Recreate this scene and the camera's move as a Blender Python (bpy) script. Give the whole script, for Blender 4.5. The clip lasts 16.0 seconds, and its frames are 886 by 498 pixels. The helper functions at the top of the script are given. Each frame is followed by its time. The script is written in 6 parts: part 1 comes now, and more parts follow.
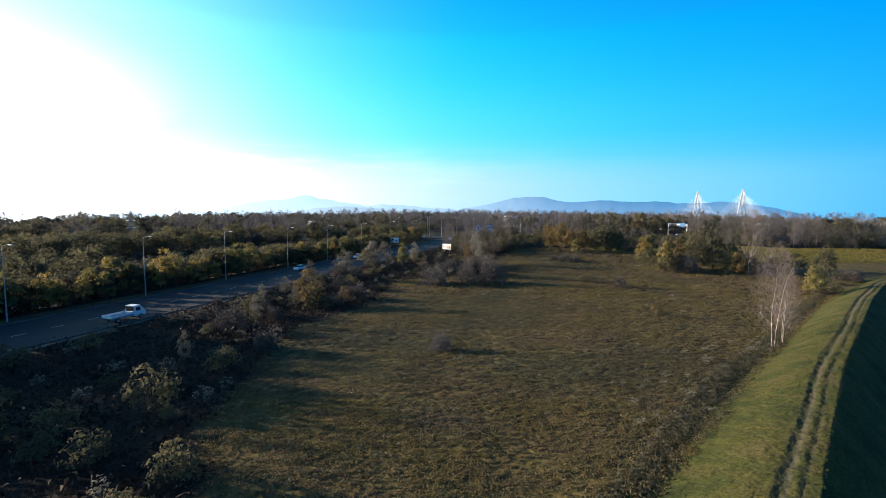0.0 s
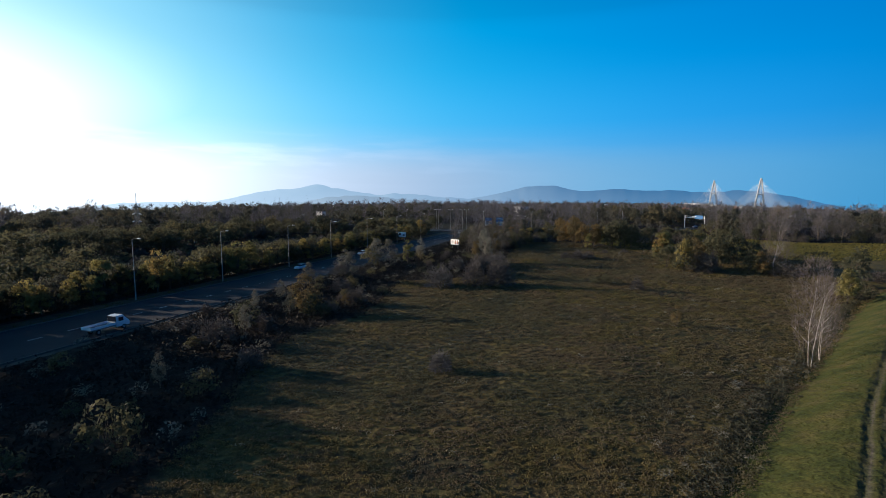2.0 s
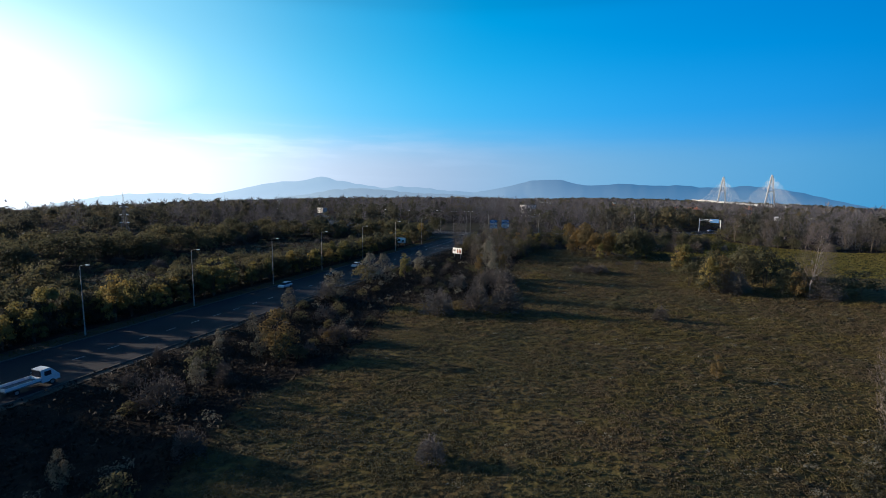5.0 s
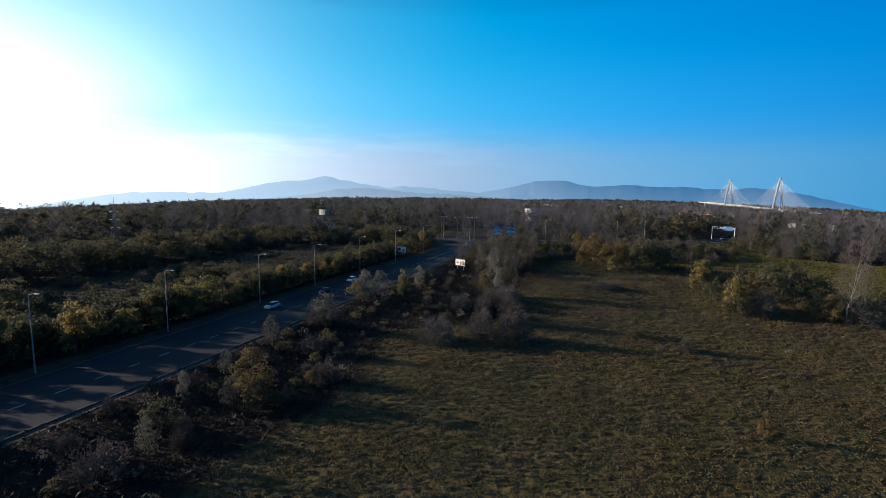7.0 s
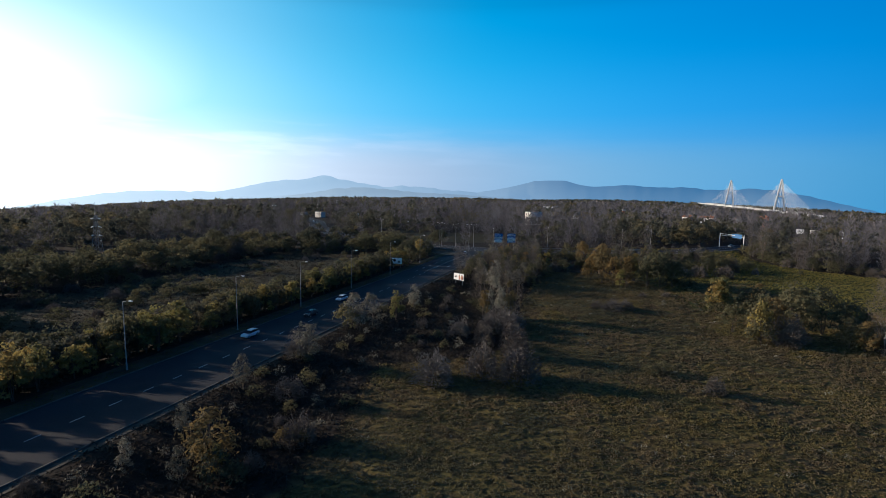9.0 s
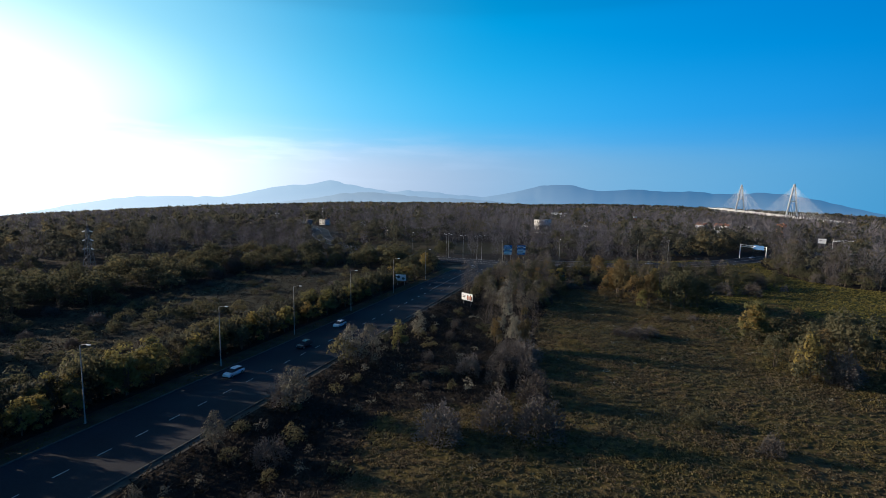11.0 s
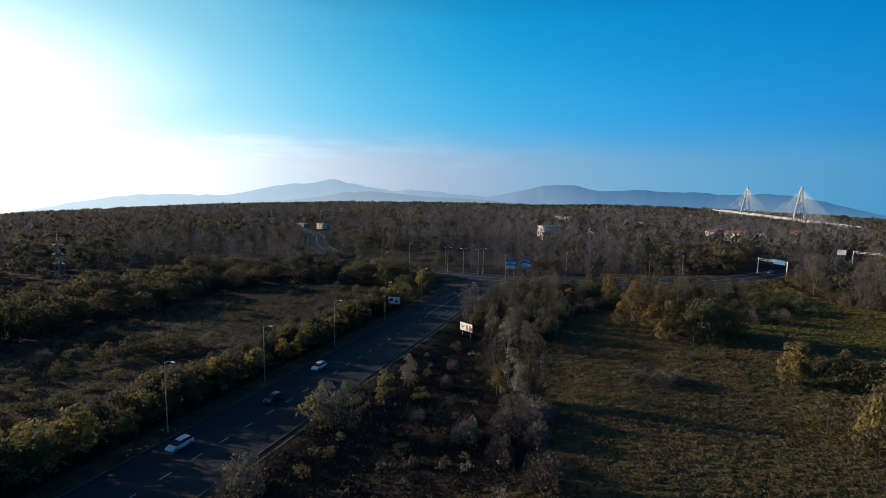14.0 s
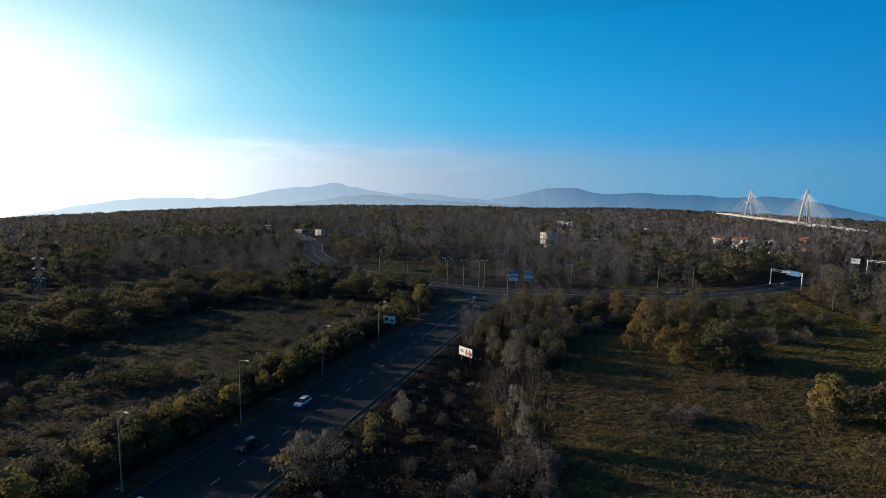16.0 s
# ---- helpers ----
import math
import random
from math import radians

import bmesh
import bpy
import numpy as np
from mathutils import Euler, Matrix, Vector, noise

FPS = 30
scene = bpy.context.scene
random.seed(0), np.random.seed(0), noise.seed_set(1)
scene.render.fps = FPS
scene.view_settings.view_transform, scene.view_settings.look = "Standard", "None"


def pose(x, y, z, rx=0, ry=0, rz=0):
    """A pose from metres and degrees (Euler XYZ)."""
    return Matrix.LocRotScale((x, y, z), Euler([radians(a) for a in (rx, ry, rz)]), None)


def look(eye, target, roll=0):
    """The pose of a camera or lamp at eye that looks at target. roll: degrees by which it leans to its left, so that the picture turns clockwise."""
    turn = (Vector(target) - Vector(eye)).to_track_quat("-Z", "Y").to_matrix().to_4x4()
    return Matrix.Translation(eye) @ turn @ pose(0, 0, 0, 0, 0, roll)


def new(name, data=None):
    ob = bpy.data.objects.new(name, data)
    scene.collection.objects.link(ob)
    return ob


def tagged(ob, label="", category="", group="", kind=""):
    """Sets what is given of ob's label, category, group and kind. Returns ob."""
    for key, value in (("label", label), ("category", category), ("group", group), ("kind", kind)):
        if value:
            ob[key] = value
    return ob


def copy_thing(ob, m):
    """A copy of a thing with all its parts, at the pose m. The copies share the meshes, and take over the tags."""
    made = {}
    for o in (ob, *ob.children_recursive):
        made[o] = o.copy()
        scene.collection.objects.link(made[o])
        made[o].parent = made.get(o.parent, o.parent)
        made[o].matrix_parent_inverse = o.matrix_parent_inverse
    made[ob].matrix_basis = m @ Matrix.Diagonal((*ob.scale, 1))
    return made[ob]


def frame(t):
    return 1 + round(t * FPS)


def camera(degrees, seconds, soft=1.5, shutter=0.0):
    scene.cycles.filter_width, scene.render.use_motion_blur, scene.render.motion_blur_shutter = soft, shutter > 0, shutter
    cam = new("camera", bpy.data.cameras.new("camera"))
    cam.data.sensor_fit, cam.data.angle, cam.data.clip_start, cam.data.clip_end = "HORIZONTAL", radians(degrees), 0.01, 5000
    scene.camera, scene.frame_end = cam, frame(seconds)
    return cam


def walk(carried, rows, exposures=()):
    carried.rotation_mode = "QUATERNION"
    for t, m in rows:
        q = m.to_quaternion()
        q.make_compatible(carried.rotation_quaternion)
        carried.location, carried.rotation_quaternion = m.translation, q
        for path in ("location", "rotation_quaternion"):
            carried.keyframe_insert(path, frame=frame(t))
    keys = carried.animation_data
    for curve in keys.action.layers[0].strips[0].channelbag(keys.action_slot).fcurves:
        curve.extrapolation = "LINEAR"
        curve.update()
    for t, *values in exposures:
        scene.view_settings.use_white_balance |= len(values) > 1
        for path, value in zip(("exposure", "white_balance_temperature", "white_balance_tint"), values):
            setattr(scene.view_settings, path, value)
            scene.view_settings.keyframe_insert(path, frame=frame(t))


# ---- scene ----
cam = camera(86.0, 16.0, 0.7)
walk(cam, [
    (0, look((-1.091, 6.800, 18.455), (-1.937, 106.444, 10.076), 0.23)),
    (0.5, look((-0.600, 7.500, 18.950), (-6.010, 106.975, 10.240), 0.02)),
    (1, look((-0.320, 9.330, 19.520), (-3.340, 108.840, 10.150), -0.05)),
    (1.5, look((-0.296, 11.307, 20.325), (-2.871, 110.733, 9.935), 0.21)),
    (2, look((0.287, 13.261, 20.744), (-2.943, 112.633, 10.025), 0.18)),
    (2.5, look((0.544, 15.372, 21.800), (-2.663, 114.701, 10.688), 0.13)),
    (3, look((0.593, 17.574, 22.713), (-2.781, 116.849, 11.171), 0.19)),
    (3.5, look((0.754, 19.461, 23.423), (-3.315, 118.732, 12.077), 0.16)),
    (4, look((0.854, 22.023, 24.273), (-3.244, 121.225, 12.349), 0.46)),
    (6.5, look((1.084, 35.796, 27.971), (-3.288, 134.942, 15.687), 0.80)),
    (7, look((0.917, 38.639, 28.864), (-3.976, 137.767, 16.629), 0.97)),
    (7.5, look((0.867, 41.793, 29.792), (-3.238, 140.942, 17.438), 1.13)),
    (8, look((0.728, 44.709, 30.761), (-3.385, 143.847, 18.326), 1.26)),
    (8.5, look((0.662, 47.539, 31.937), (-3.608, 146.646, 19.305), 1.40)),
    (9, look((0.754, 50.282, 32.530), (-3.911, 149.401, 20.133), 1.15)),
    (11.5, look((-0.262, 65.490, 36.435), (-6.346, 164.641, 24.943), 1.08)),
    (12, look((-0.015, 68.500, 37.253), (-5.865, 167.664, 25.747), 1.07)),
    (12.5, look((-0.090, 71.906, 38.276), (-5.729, 171.063, 26.606), 1.24)),
    (13, look((-0.118, 74.442, 39.224), (-6.328, 173.553, 27.455), 1.25)),
    (13.5, look((-0.068, 77.185, 40.048), (-6.408, 176.306, 28.432), 1.26)),
    (14, look((0.175, 79.865, 41.265), (-6.212, 178.964, 29.496), 1.32)),
    (14.5, look((0.008, 82.441, 42.252), (-6.709, 181.514, 30.437), 1.39)),
    (15, look((0.128, 84.992, 43.121), (-7.247, 184.020, 31.331), 1.25)),
    (15.5, look((0.182, 88.022, 43.798), (-6.572, 187.111, 32.145), 1.36)),
    (16, look((0.583, 90.486, 44.398), (-6.193, 189.627, 33.215), 1.21)),
], exposures=[(0.0, 1.26, 6200, 10), (0.5, 0.84, 5950, 10), (1.0, 0.54, 5900, 10), (1.6, 0.44, 5900, 10), (3.0, 0.40, 5900, 10), (9.0, 0.42, 5900, 10), (12.0, 0.38, 6000, 10), (14.0, 0.30, 6250, 10), (16.0, 0.27, 6300, 10)])

# ---- world, sun ----
SUN_AZ, SUN_EL = -80.0, 12.5          # degrees east of +y, degrees above the horizon
world = bpy.data.worlds.new("sky")
scene.world = world
world.use_nodes = True
wn, wl = world.node_tree.nodes, world.node_tree.links
wn.clear()
sky = wn.new("ShaderNodeTexSky")
sky.sky_type, sky.sun_disc = "NISHITA", False
sky.sun_elevation, sky.sun_rotation = radians(SUN_EL), radians(SUN_AZ)
sky.air_density, sky.dust_density, sky.ozone_density = 1.0, 1.2, 2.5
# the clear sky deepens away from the sun and turns milky towards it and towards the horizon
tc = wn.new("ShaderNodeTexCoord")
aim = wn.new("ShaderNodeVectorMath")
aim.operation = "DOT_PRODUCT"
aim.inputs[1].default_value = (math.sin(radians(SUN_AZ)) * math.cos(radians(SUN_EL)), math.cos(radians(SUN_AZ)) * math.cos(radians(SUN_EL)), math.sin(radians(SUN_EL)))
wl.new(tc.outputs["Generated"], aim.inputs[0])


def world_ramp(stops, source, low, high):
    mr = wn.new("ShaderNodeMapRange")
    mr.inputs["From Min"].default_value, mr.inputs["From Max"].default_value = low, high
    wl.new(source, mr.inputs["Value"])
    r = wn.new("ShaderNodeValToRGB")
    r.color_ramp.interpolation = "B_SPLINE"
    while len(r.color_ramp.elements) < len(stops):
        r.color_ramp.elements.new(0.5)
    for e, (p, c) in zip(r.color_ramp.elements, stops):
        e.position, e.color = (p - low) / (high - low), (*c, 1)
    wl.new(mr.outputs[0], r.inputs["Fac"])
    return r.outputs[0]


def world_mix(kind, fac, a, b):
    m = wn.new("ShaderNodeMix")
    m.data_type, m.blend_type, m.clamp_result = "RGBA", kind, False
    for sock, v in ((m.inputs[0], fac), (m.inputs[6], a), (m.inputs[7], b)):
        if isinstance(v, (int, float)):
            sock.default_value = v
        elif isinstance(v, tuple):
            sock.default_value = (*v, 1)
        else:
            wl.new(v, sock)
    return m.outputs[2]


STEPS = [-0.9, -0.7, -0.55, -0.38, -0.2, -0.05, 0.1, 0.25, 0.4, 0.52, 0.64, 0.75, 0.86, 1.0]


def sky_stops(table):
    """Even stops through a short table of (cosine from the sun, colour), at two fifths of their brightness."""
    xs = [row[0] for row in table]
    return [(c, tuple(0.4 * float(np.interp(c, xs, [row[1][k] for row in table])) for k in range(3))) for c in STEPS]


deep = world_ramp(sky_stops([(-0.776, (0.02, 0.12, 0.40)), (-0.61, (0.0, 0.19, 0.52)), (-0.468, (0.0, 0.25, 0.70)), (-0.073, (0.0, 0.36, 0.83)), (0.276, (0.0, 0.49, 0.91)), (0.506, (0.08, 0.61, 0.95)), (0.631, (0.24, 0.76, 1.03)),
                             (0.739, (0.42, 0.95, 1.08)), (0.83, (0.55, 1.02, 1.12)), (0.97, (1.3, 1.5, 1.6))]), aim.outputs["Value"], -0.9, 1.0)
milk = world_ramp(sky_stops([(-0.776, (0.10, 0.22, 0.44)), (-0.61, (0.03, 0.30, 0.58)), (-0.468, (0.10, 0.40, 0.70)), (-0.073, (0.23, 0.50, 0.74)), (0.221, (0.44, 0.58, 0.75)), (0.482, (0.77, 0.87, 0.99)), (0.657, (1.35, 1.45, 1.5)), (0.8, (1.75, 1.85, 1.95)), (0.97, (2.2, 2.3, 2.4))]),
                  aim.outputs["Value"], -0.9, 1.0)
sep = wn.new("ShaderNodeSeparateXYZ")
wl.new(tc.outputs["Generated"], sep.inputs[0])
grey = lambda v: (v, v, v)
low_air = world_ramp([(-0.02, grey(1)), (0.04, grey(1)), (0.075, grey(0.85)), (0.105, grey(0.42)), (0.15, grey(0.2)), (0.25, grey(0.06)), (0.4, grey(0))], sep.outputs["Z"], -0.02, 0.5)
# the white glare round the sun reaches higher than the haze
glare = world_mix("MULTIPLY", 1.0, world_ramp([(0.55, grey(0)), (0.70, grey(0.35)), (0.84, grey(1))], aim.outputs["Value"], 0.4, 1.0),
                  world_ramp([(0.05, grey(1)), (0.16, grey(0.95)), (0.21, grey(0.6)), (0.27, grey(0.12)), (0.34, grey(0))], sep.outputs["Z"], 0.0, 0.5))
low_air = world_mix("LIGHTEN", 1.0, low_air, glare)
# clear air pales downwards
deep = world_mix("MULTIPLY", 1.0, deep, world_ramp([(0.0, (0.70, 0.62, 0.58)), (0.10, (0.68, 0.61, 0.57)), (0.18, (0.59, 0.56, 0.54)), (0.25, grey(0.48)), (0.30, (0.40, 0.43, 0.45)), (0.38, (0.35, 0.39, 0.43))], sep.outputs["Z"], 0.0, 0.5))
deep = world_mix("MULTIPLY", 1.0, deep, grey(2.0))
# thin streaks of cloud low over the hills
cm = wn.new("ShaderNodeMapping")
cm.inputs["Scale"].default_value = (4.0, 4.0, 30.0)
wl.new(tc.outputs["Generated"], cm.inputs["Vector"])
cn = wn.new("ShaderNodeTexNoise")
cn.inputs["Scale"].default_value, cn.inputs["Detail"].default_value = 1.6, 7.0
wl.new(cm.outputs[0], cn.inputs["Vector"])
streak = world_ramp([(0.50, (0, 0, 0)), (0.58, (0.24, 0.24, 0.24)), (0.72, (0.5, 0.5, 0.5))], cn.outputs["Fac"], 0.4, 0.8)
band = world_ramp([(0.015, (0, 0, 0)), (0.05, (1, 1, 1)), (0.085, (1, 1, 1)), (0.125, (0, 0, 0))], sep.outputs["Z"], 0.0, 0.14)
zenith = world_ramp([(0.34, (0, 0, 0)), (0.55, (0.75, 0.75, 0.75)), (0.8, (1, 1, 1))], sep.outputs["Z"], 0.3, 1.0)
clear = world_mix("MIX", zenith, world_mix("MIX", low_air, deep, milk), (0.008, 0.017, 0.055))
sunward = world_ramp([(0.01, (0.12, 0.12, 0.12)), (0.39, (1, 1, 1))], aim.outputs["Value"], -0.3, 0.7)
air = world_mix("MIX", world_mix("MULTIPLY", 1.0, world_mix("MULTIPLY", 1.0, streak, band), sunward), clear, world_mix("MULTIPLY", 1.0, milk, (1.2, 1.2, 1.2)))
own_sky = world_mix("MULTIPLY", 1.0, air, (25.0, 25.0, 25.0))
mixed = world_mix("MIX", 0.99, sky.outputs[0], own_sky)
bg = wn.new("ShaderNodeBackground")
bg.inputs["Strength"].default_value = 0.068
wout = wn.new("ShaderNodeOutputWorld")
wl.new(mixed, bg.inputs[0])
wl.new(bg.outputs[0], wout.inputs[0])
sun = new("sun", bpy.data.lights.new("sun", "SUN"))
sun.data.energy, sun.data.angle, sun.data.color = 5.0, radians(0.6), (1.0, 0.785, 0.56)
sa, se = radians(SUN_AZ), radians(SUN_EL)
sun.matrix_world = look((-300, 100, 200), (-300 - math.sin(sa) * math.cos(se), 100 - math.cos(sa) * math.cos(se), 200 - math.sin(se)))


# ---- materials ----
def material(name, rough=0.8, metal=0.0, spec=0.3):
    m = bpy.data.materials.new(name)
    m.use_nodes = True
    n = m.node_tree.nodes
    b = n["Principled BSDF"]
    b.inputs["Roughness"].default_value, b.inputs["Metallic"].default_value = rough, metal
    b.inputs["Specular IOR Level"].default_value = spec
    return m, n, m.node_tree.links, b


def noise_ramp(n, l, scale, stops, coord="Object", detail=6.0):
    """A noise of that scale turned into colours: stops of (position, (r, g, b))."""
    tc = n.new("ShaderNodeTexCoord")
    tx = n.new("ShaderNodeTexNoise")
    tx.inputs["Scale"].default_value, tx.inputs["Detail"].default_value = scale, detail
    l.new(tc.outputs[coord], tx.inputs["Vector"])
    r = n.new("ShaderNodeValToRGB")
    while len(r.color_ramp.elements) < len(stops):
        r.color_ramp.elements.new(0.5)
    for e, (p, c) in zip(r.color_ramp.elements, stops):
        e.position, e.color = p, (*c, 1)
    l.new(tx.outputs["Fac"], r.inputs["Fac"])
    return r, tx


def mix_rgb(n, l, fac, a, b, kind="MIX"):
    m = n.new("ShaderNodeMix")
    m.data_type, m.blend_type = "RGBA", kind
    for sock, v in ((m.inputs[0], fac), (m.inputs[6], a), (m.inputs[7], b)):
        if isinstance(v, (int, float)):
            sock.default_value = v
        elif isinstance(v, tuple):
            sock.default_value = (*v, 1)
        else:
            l.new(v, sock)
    return m.outputs[2]


def plain(name, colour, rough=0.7, metal=0.0, wear=0.25, scale=3.0):
    """A painted, cast or metal surface with wear at two scales."""
    m, n, l, b = material(name, rough, metal)
    dark = tuple(c * (1 - wear) for c in colour)
    big, _ = noise_ramp(n, l, scale, [(0.3, dark), (0.7, colour)])
    fine, tx = noise_ramp(n, l, scale * 9, [(0.25, (0.82, 0.82, 0.82)), (0.75, (1, 1, 1))])
    l.new(mix_rgb(n, l, 1.0, big.outputs[0], fine.outputs[0], "MULTIPLY"), b.inputs["Base Color"])
    bp = n.new("ShaderNodeBump")
    bp.inputs["Strength"].default_value, bp.inputs["Distance"].default_value = 0.15, 0.01
    l.new(tx.outputs["Fac"], bp.inputs["Height"])
    l.new(bp.outputs[0], b.inputs["Normal"])
    return m


def leaves(name, stops, through_leaf=0.35, tint=False):
    """Foliage: colour by tree and by leaf, some light going through."""
    m, n, l, b = material(name, 0.75, 0.0, 0.18)
    if tint:
        src = n.new("ShaderNodeAttribute")
        src.attribute_name = "tint"
        per_tree = src.outputs["Fac"]
    else:
        per_tree = n.new("ShaderNodeObjectInfo").outputs["Random"]
    geo = n.new("ShaderNodeNewGeometry")
    add = n.new("ShaderNodeMath")
    add.operation = "MULTIPLY_ADD"
    l.new(geo.outputs["Random Per Island"], add.inputs[0])
    add.inputs[1].default_value = 0.10
    sc = n.new("ShaderNodeMath")
    sc.operation = "MULTIPLY"
    l.new(per_tree, sc.inputs[0])
    sc.inputs[1].default_value = 0.90
    l.new(sc.outputs[0], add.inputs[2])
    r = n.new("ShaderNodeValToRGB")
    while len(r.color_ramp.elements) < len(stops):
        r.color_ramp.elements.new(0.5)
    for e, (p, c) in zip(r.color_ramp.elements, stops):
        e.position, e.color = p, (*c, 1)
    l.new(add.outputs[0], r.inputs["Fac"])
    tl = n.new("ShaderNodeBsdfTranslucent")
    l.new(r.outputs[0], tl.inputs["Color"])
    l.new(r.outputs[0], b.inputs["Base Color"])
    mx = n.new("ShaderNodeMixShader")
    mx.inputs[0].default_value = through_leaf
    l.new(b.outputs[0], mx.inputs[1])
    l.new(tl.outputs[0], mx.inputs[2])
    l.new(mx.outputs[0], n["Material Output"].inputs[0])
    return m


YELLOW_LEAF = leaves("yellow_leaf", [(0.0, (0.115, 0.112, 0.050)), (0.4, (0.185, 0.163, 0.060)), (0.75, (0.26, 0.208, 0.068)), (1.0, (0.23, 0.160, 0.06))], 0.5)
GREEN_LEAF = leaves("green_leaf", [(0.0, (0.062, 0.064, 0.040)), (0.5, (0.094, 0.090, 0.050)), (1.0, (0.130, 0.115, 0.060))], 0.5)
RUST_LEAF = leaves("rust_leaf", [(0.0, (0.105, 0.085, 0.042)), (0.5, (0.150, 0.108, 0.046)), (1.0, (0.205, 0.130, 0.046))], 0.45)
GREY_TWIG = leaves("grey_twig", [(0.0, (0.070, 0.061, 0.054)), (0.5, (0.100, 0.088, 0.079)), (1.0, (0.145, 0.130, 0.119))], 0.15)
PALE_TWIG = leaves("pale_twig", [(0.0, (0.11, 0.102, 0.074)), (1.0, (0.21, 0.194, 0.150))], 0.25)
FOREST_TWIG = leaves("forest_twig", [(0.0, (0.074, 0.069, 0.074)), (0.5, (0.126, 0.117, 0.125)), (1.0, (0.230, 0.214, 0.226))], 0.2, True)
FOREST_LEAF = leaves("forest_leaf", [(0.0, (0.044, 0.047, 0.039)), (0.45, (0.073, 0.073, 0.054)), (0.8, (0.109, 0.102, 0.068)), (1.0, (0.15, 0.120, 0.060))], 0.5, True)
PINK_TWIG = leaves("birch_twig", [(0.0, (0.14, 0.112, 0.10)), (1.0, (0.21, 0.17, 0.155))], 0.2)
# dark dry weeds, base colours lowered further to hold the roadside shade
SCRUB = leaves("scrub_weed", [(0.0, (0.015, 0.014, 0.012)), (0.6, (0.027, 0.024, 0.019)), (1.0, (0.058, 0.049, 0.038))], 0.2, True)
TUFT = leaves("grass_tuft", [(0.0, (0.092, 0.092, 0.070)), (0.20, (0.108, 0.100, 0.056)), (0.40, (0.136, 0.112, 0.062)), (0.58, (0.146, 0.112, 0.068)), (0.74, (0.160, 0.132, 0.046)), (0.86, (0.155, 0.119, 0.060)), (1.0, (0.29, 0.28, 0.22))], 0.5, True)
FRESH_BLADE = leaves("fresh_meadow_blade", [(0.0, (0.135, 0.122, 0.034)), (0.5, (0.165, 0.145, 0.040)), (1.0, (0.19, 0.152, 0.048))], 0.45, True)
TURF_BLADE = leaves("turf_blade", [(0.0, (0.049, 0.058, 0.014)), (0.5, (0.076, 0.081, 0.018)), (0.85, (0.109, 0.097, 0.026)), (1.0, (0.101, 0.083, 0.032))], 0.4, True)
BARK = plain("bark", (0.13, 0.105, 0.08), 0.9, 0, 0.4, 4)
BIRCH_BARK = plain("birch_bark", (0.55, 0.49, 0.43), 0.8, 0, 0.7, 2.5)
STEEL = plain("galvanised_steel", (0.34, 0.335, 0.32), 0.6, 0.1, 0.25, 2)
LATTICE = plain("lattice_steel", (0.25, 0.255, 0.26), 0.6, 0.1, 0.3, 1)
WHITE_PAINT = plain("white_paint", (0.8, 0.8, 0.78), 0.6, 0, 0.12, 1)
CONCRETE = plain("pale_concrete", (0.52, 0.52, 0.51), 0.85, 0, 0.15, 0.2)
GLASSY = leaves("insulator_glass", [(0.0, (0.84, 0.86, 0.86)), (1.0, (0.92, 0.93, 0.92))], 0.6)
KERB = plain("kerb_stone", (0.13, 0.122, 0.108), 0.9, 0, 0.35, 1.5)
ROAD_LINE = plain("road_line_paint", (0.62, 0.61, 0.57), 0.75, 0, 0.45, 2)
SIGN_BLUE = plain("sign_blue", (0.02, 0.12, 0.30), 0.45, 0, 0.1, 1)
RED_ROOF = plain("red_roof_tile", (0.34, 0.15, 0.09), 0.85, 0, 0.3, 1)
GREY_ROOF = plain("grey_roof", (0.30, 0.30, 0.30), 0.8, 0, 0.25, 0.6)
RENDER_WALL = plain("pale_render", (0.76, 0.74, 0.69), 0.9, 0, 0.15, 0.6)
ORANGE_WALL = plain("orange_render", (0.52, 0.24, 0.13), 0.9, 0, 0.2, 0.6)
DARK_GLASS = plain("dark_window", (0.03, 0.035, 0.045), 0.15, 0, 0.2, 1)
RUBBER = plain("tyre_rubber", (0.02, 0.02, 0.02), 0.85)
CAR_WHITE = plain("white_car_paint", (0.78, 0.79, 0.80), 0.3, 0, 0.05, 0.5)
CAR_DARK = plain("dark_car_paint", (0.03, 0.035, 0.045), 0.25, 0, 0.1, 0.5)
CAR_SILVER = plain("silver_car_paint", (0.45, 0.47, 0.49), 0.3, 0.4, 0.1, 0.5)
HEADLIGHT = plain("headlamp_glass", (0.8, 0.82, 0.85), 0.15)
TAILLIGHT = plain("tail_lamp", (0.4, 0.02, 0.02), 0.3)


def asphalt():
    m, n, l, b = material("asphalt", 0.9, 0, 0.2)
    big, _ = noise_ramp(n, l, 0.09, [(0.3, (0.021, 0.024, 0.031)), (0.7, (0.034, 0.037, 0.046))])
    fine, tx = noise_ramp(n, l, 4.0, [(0.3, (0.78, 0.78, 0.78)), (0.8, (1.1, 1.1, 1.1))])
    l.new(mix_rgb(n, l, 1.0, big.outputs[0], fine.outputs[0], "MULTIPLY"), b.inputs["Base Color"])
    bp = n.new("ShaderNodeBump")
    bp.inputs["Strength"].default_value, bp.inputs["Distance"].default_value = 0.3, 0.01
    l.new(tx.outputs["Fac"], bp.inputs["Height"])
    l.new(bp.outputs[0], b.inputs["Normal"])
    return m


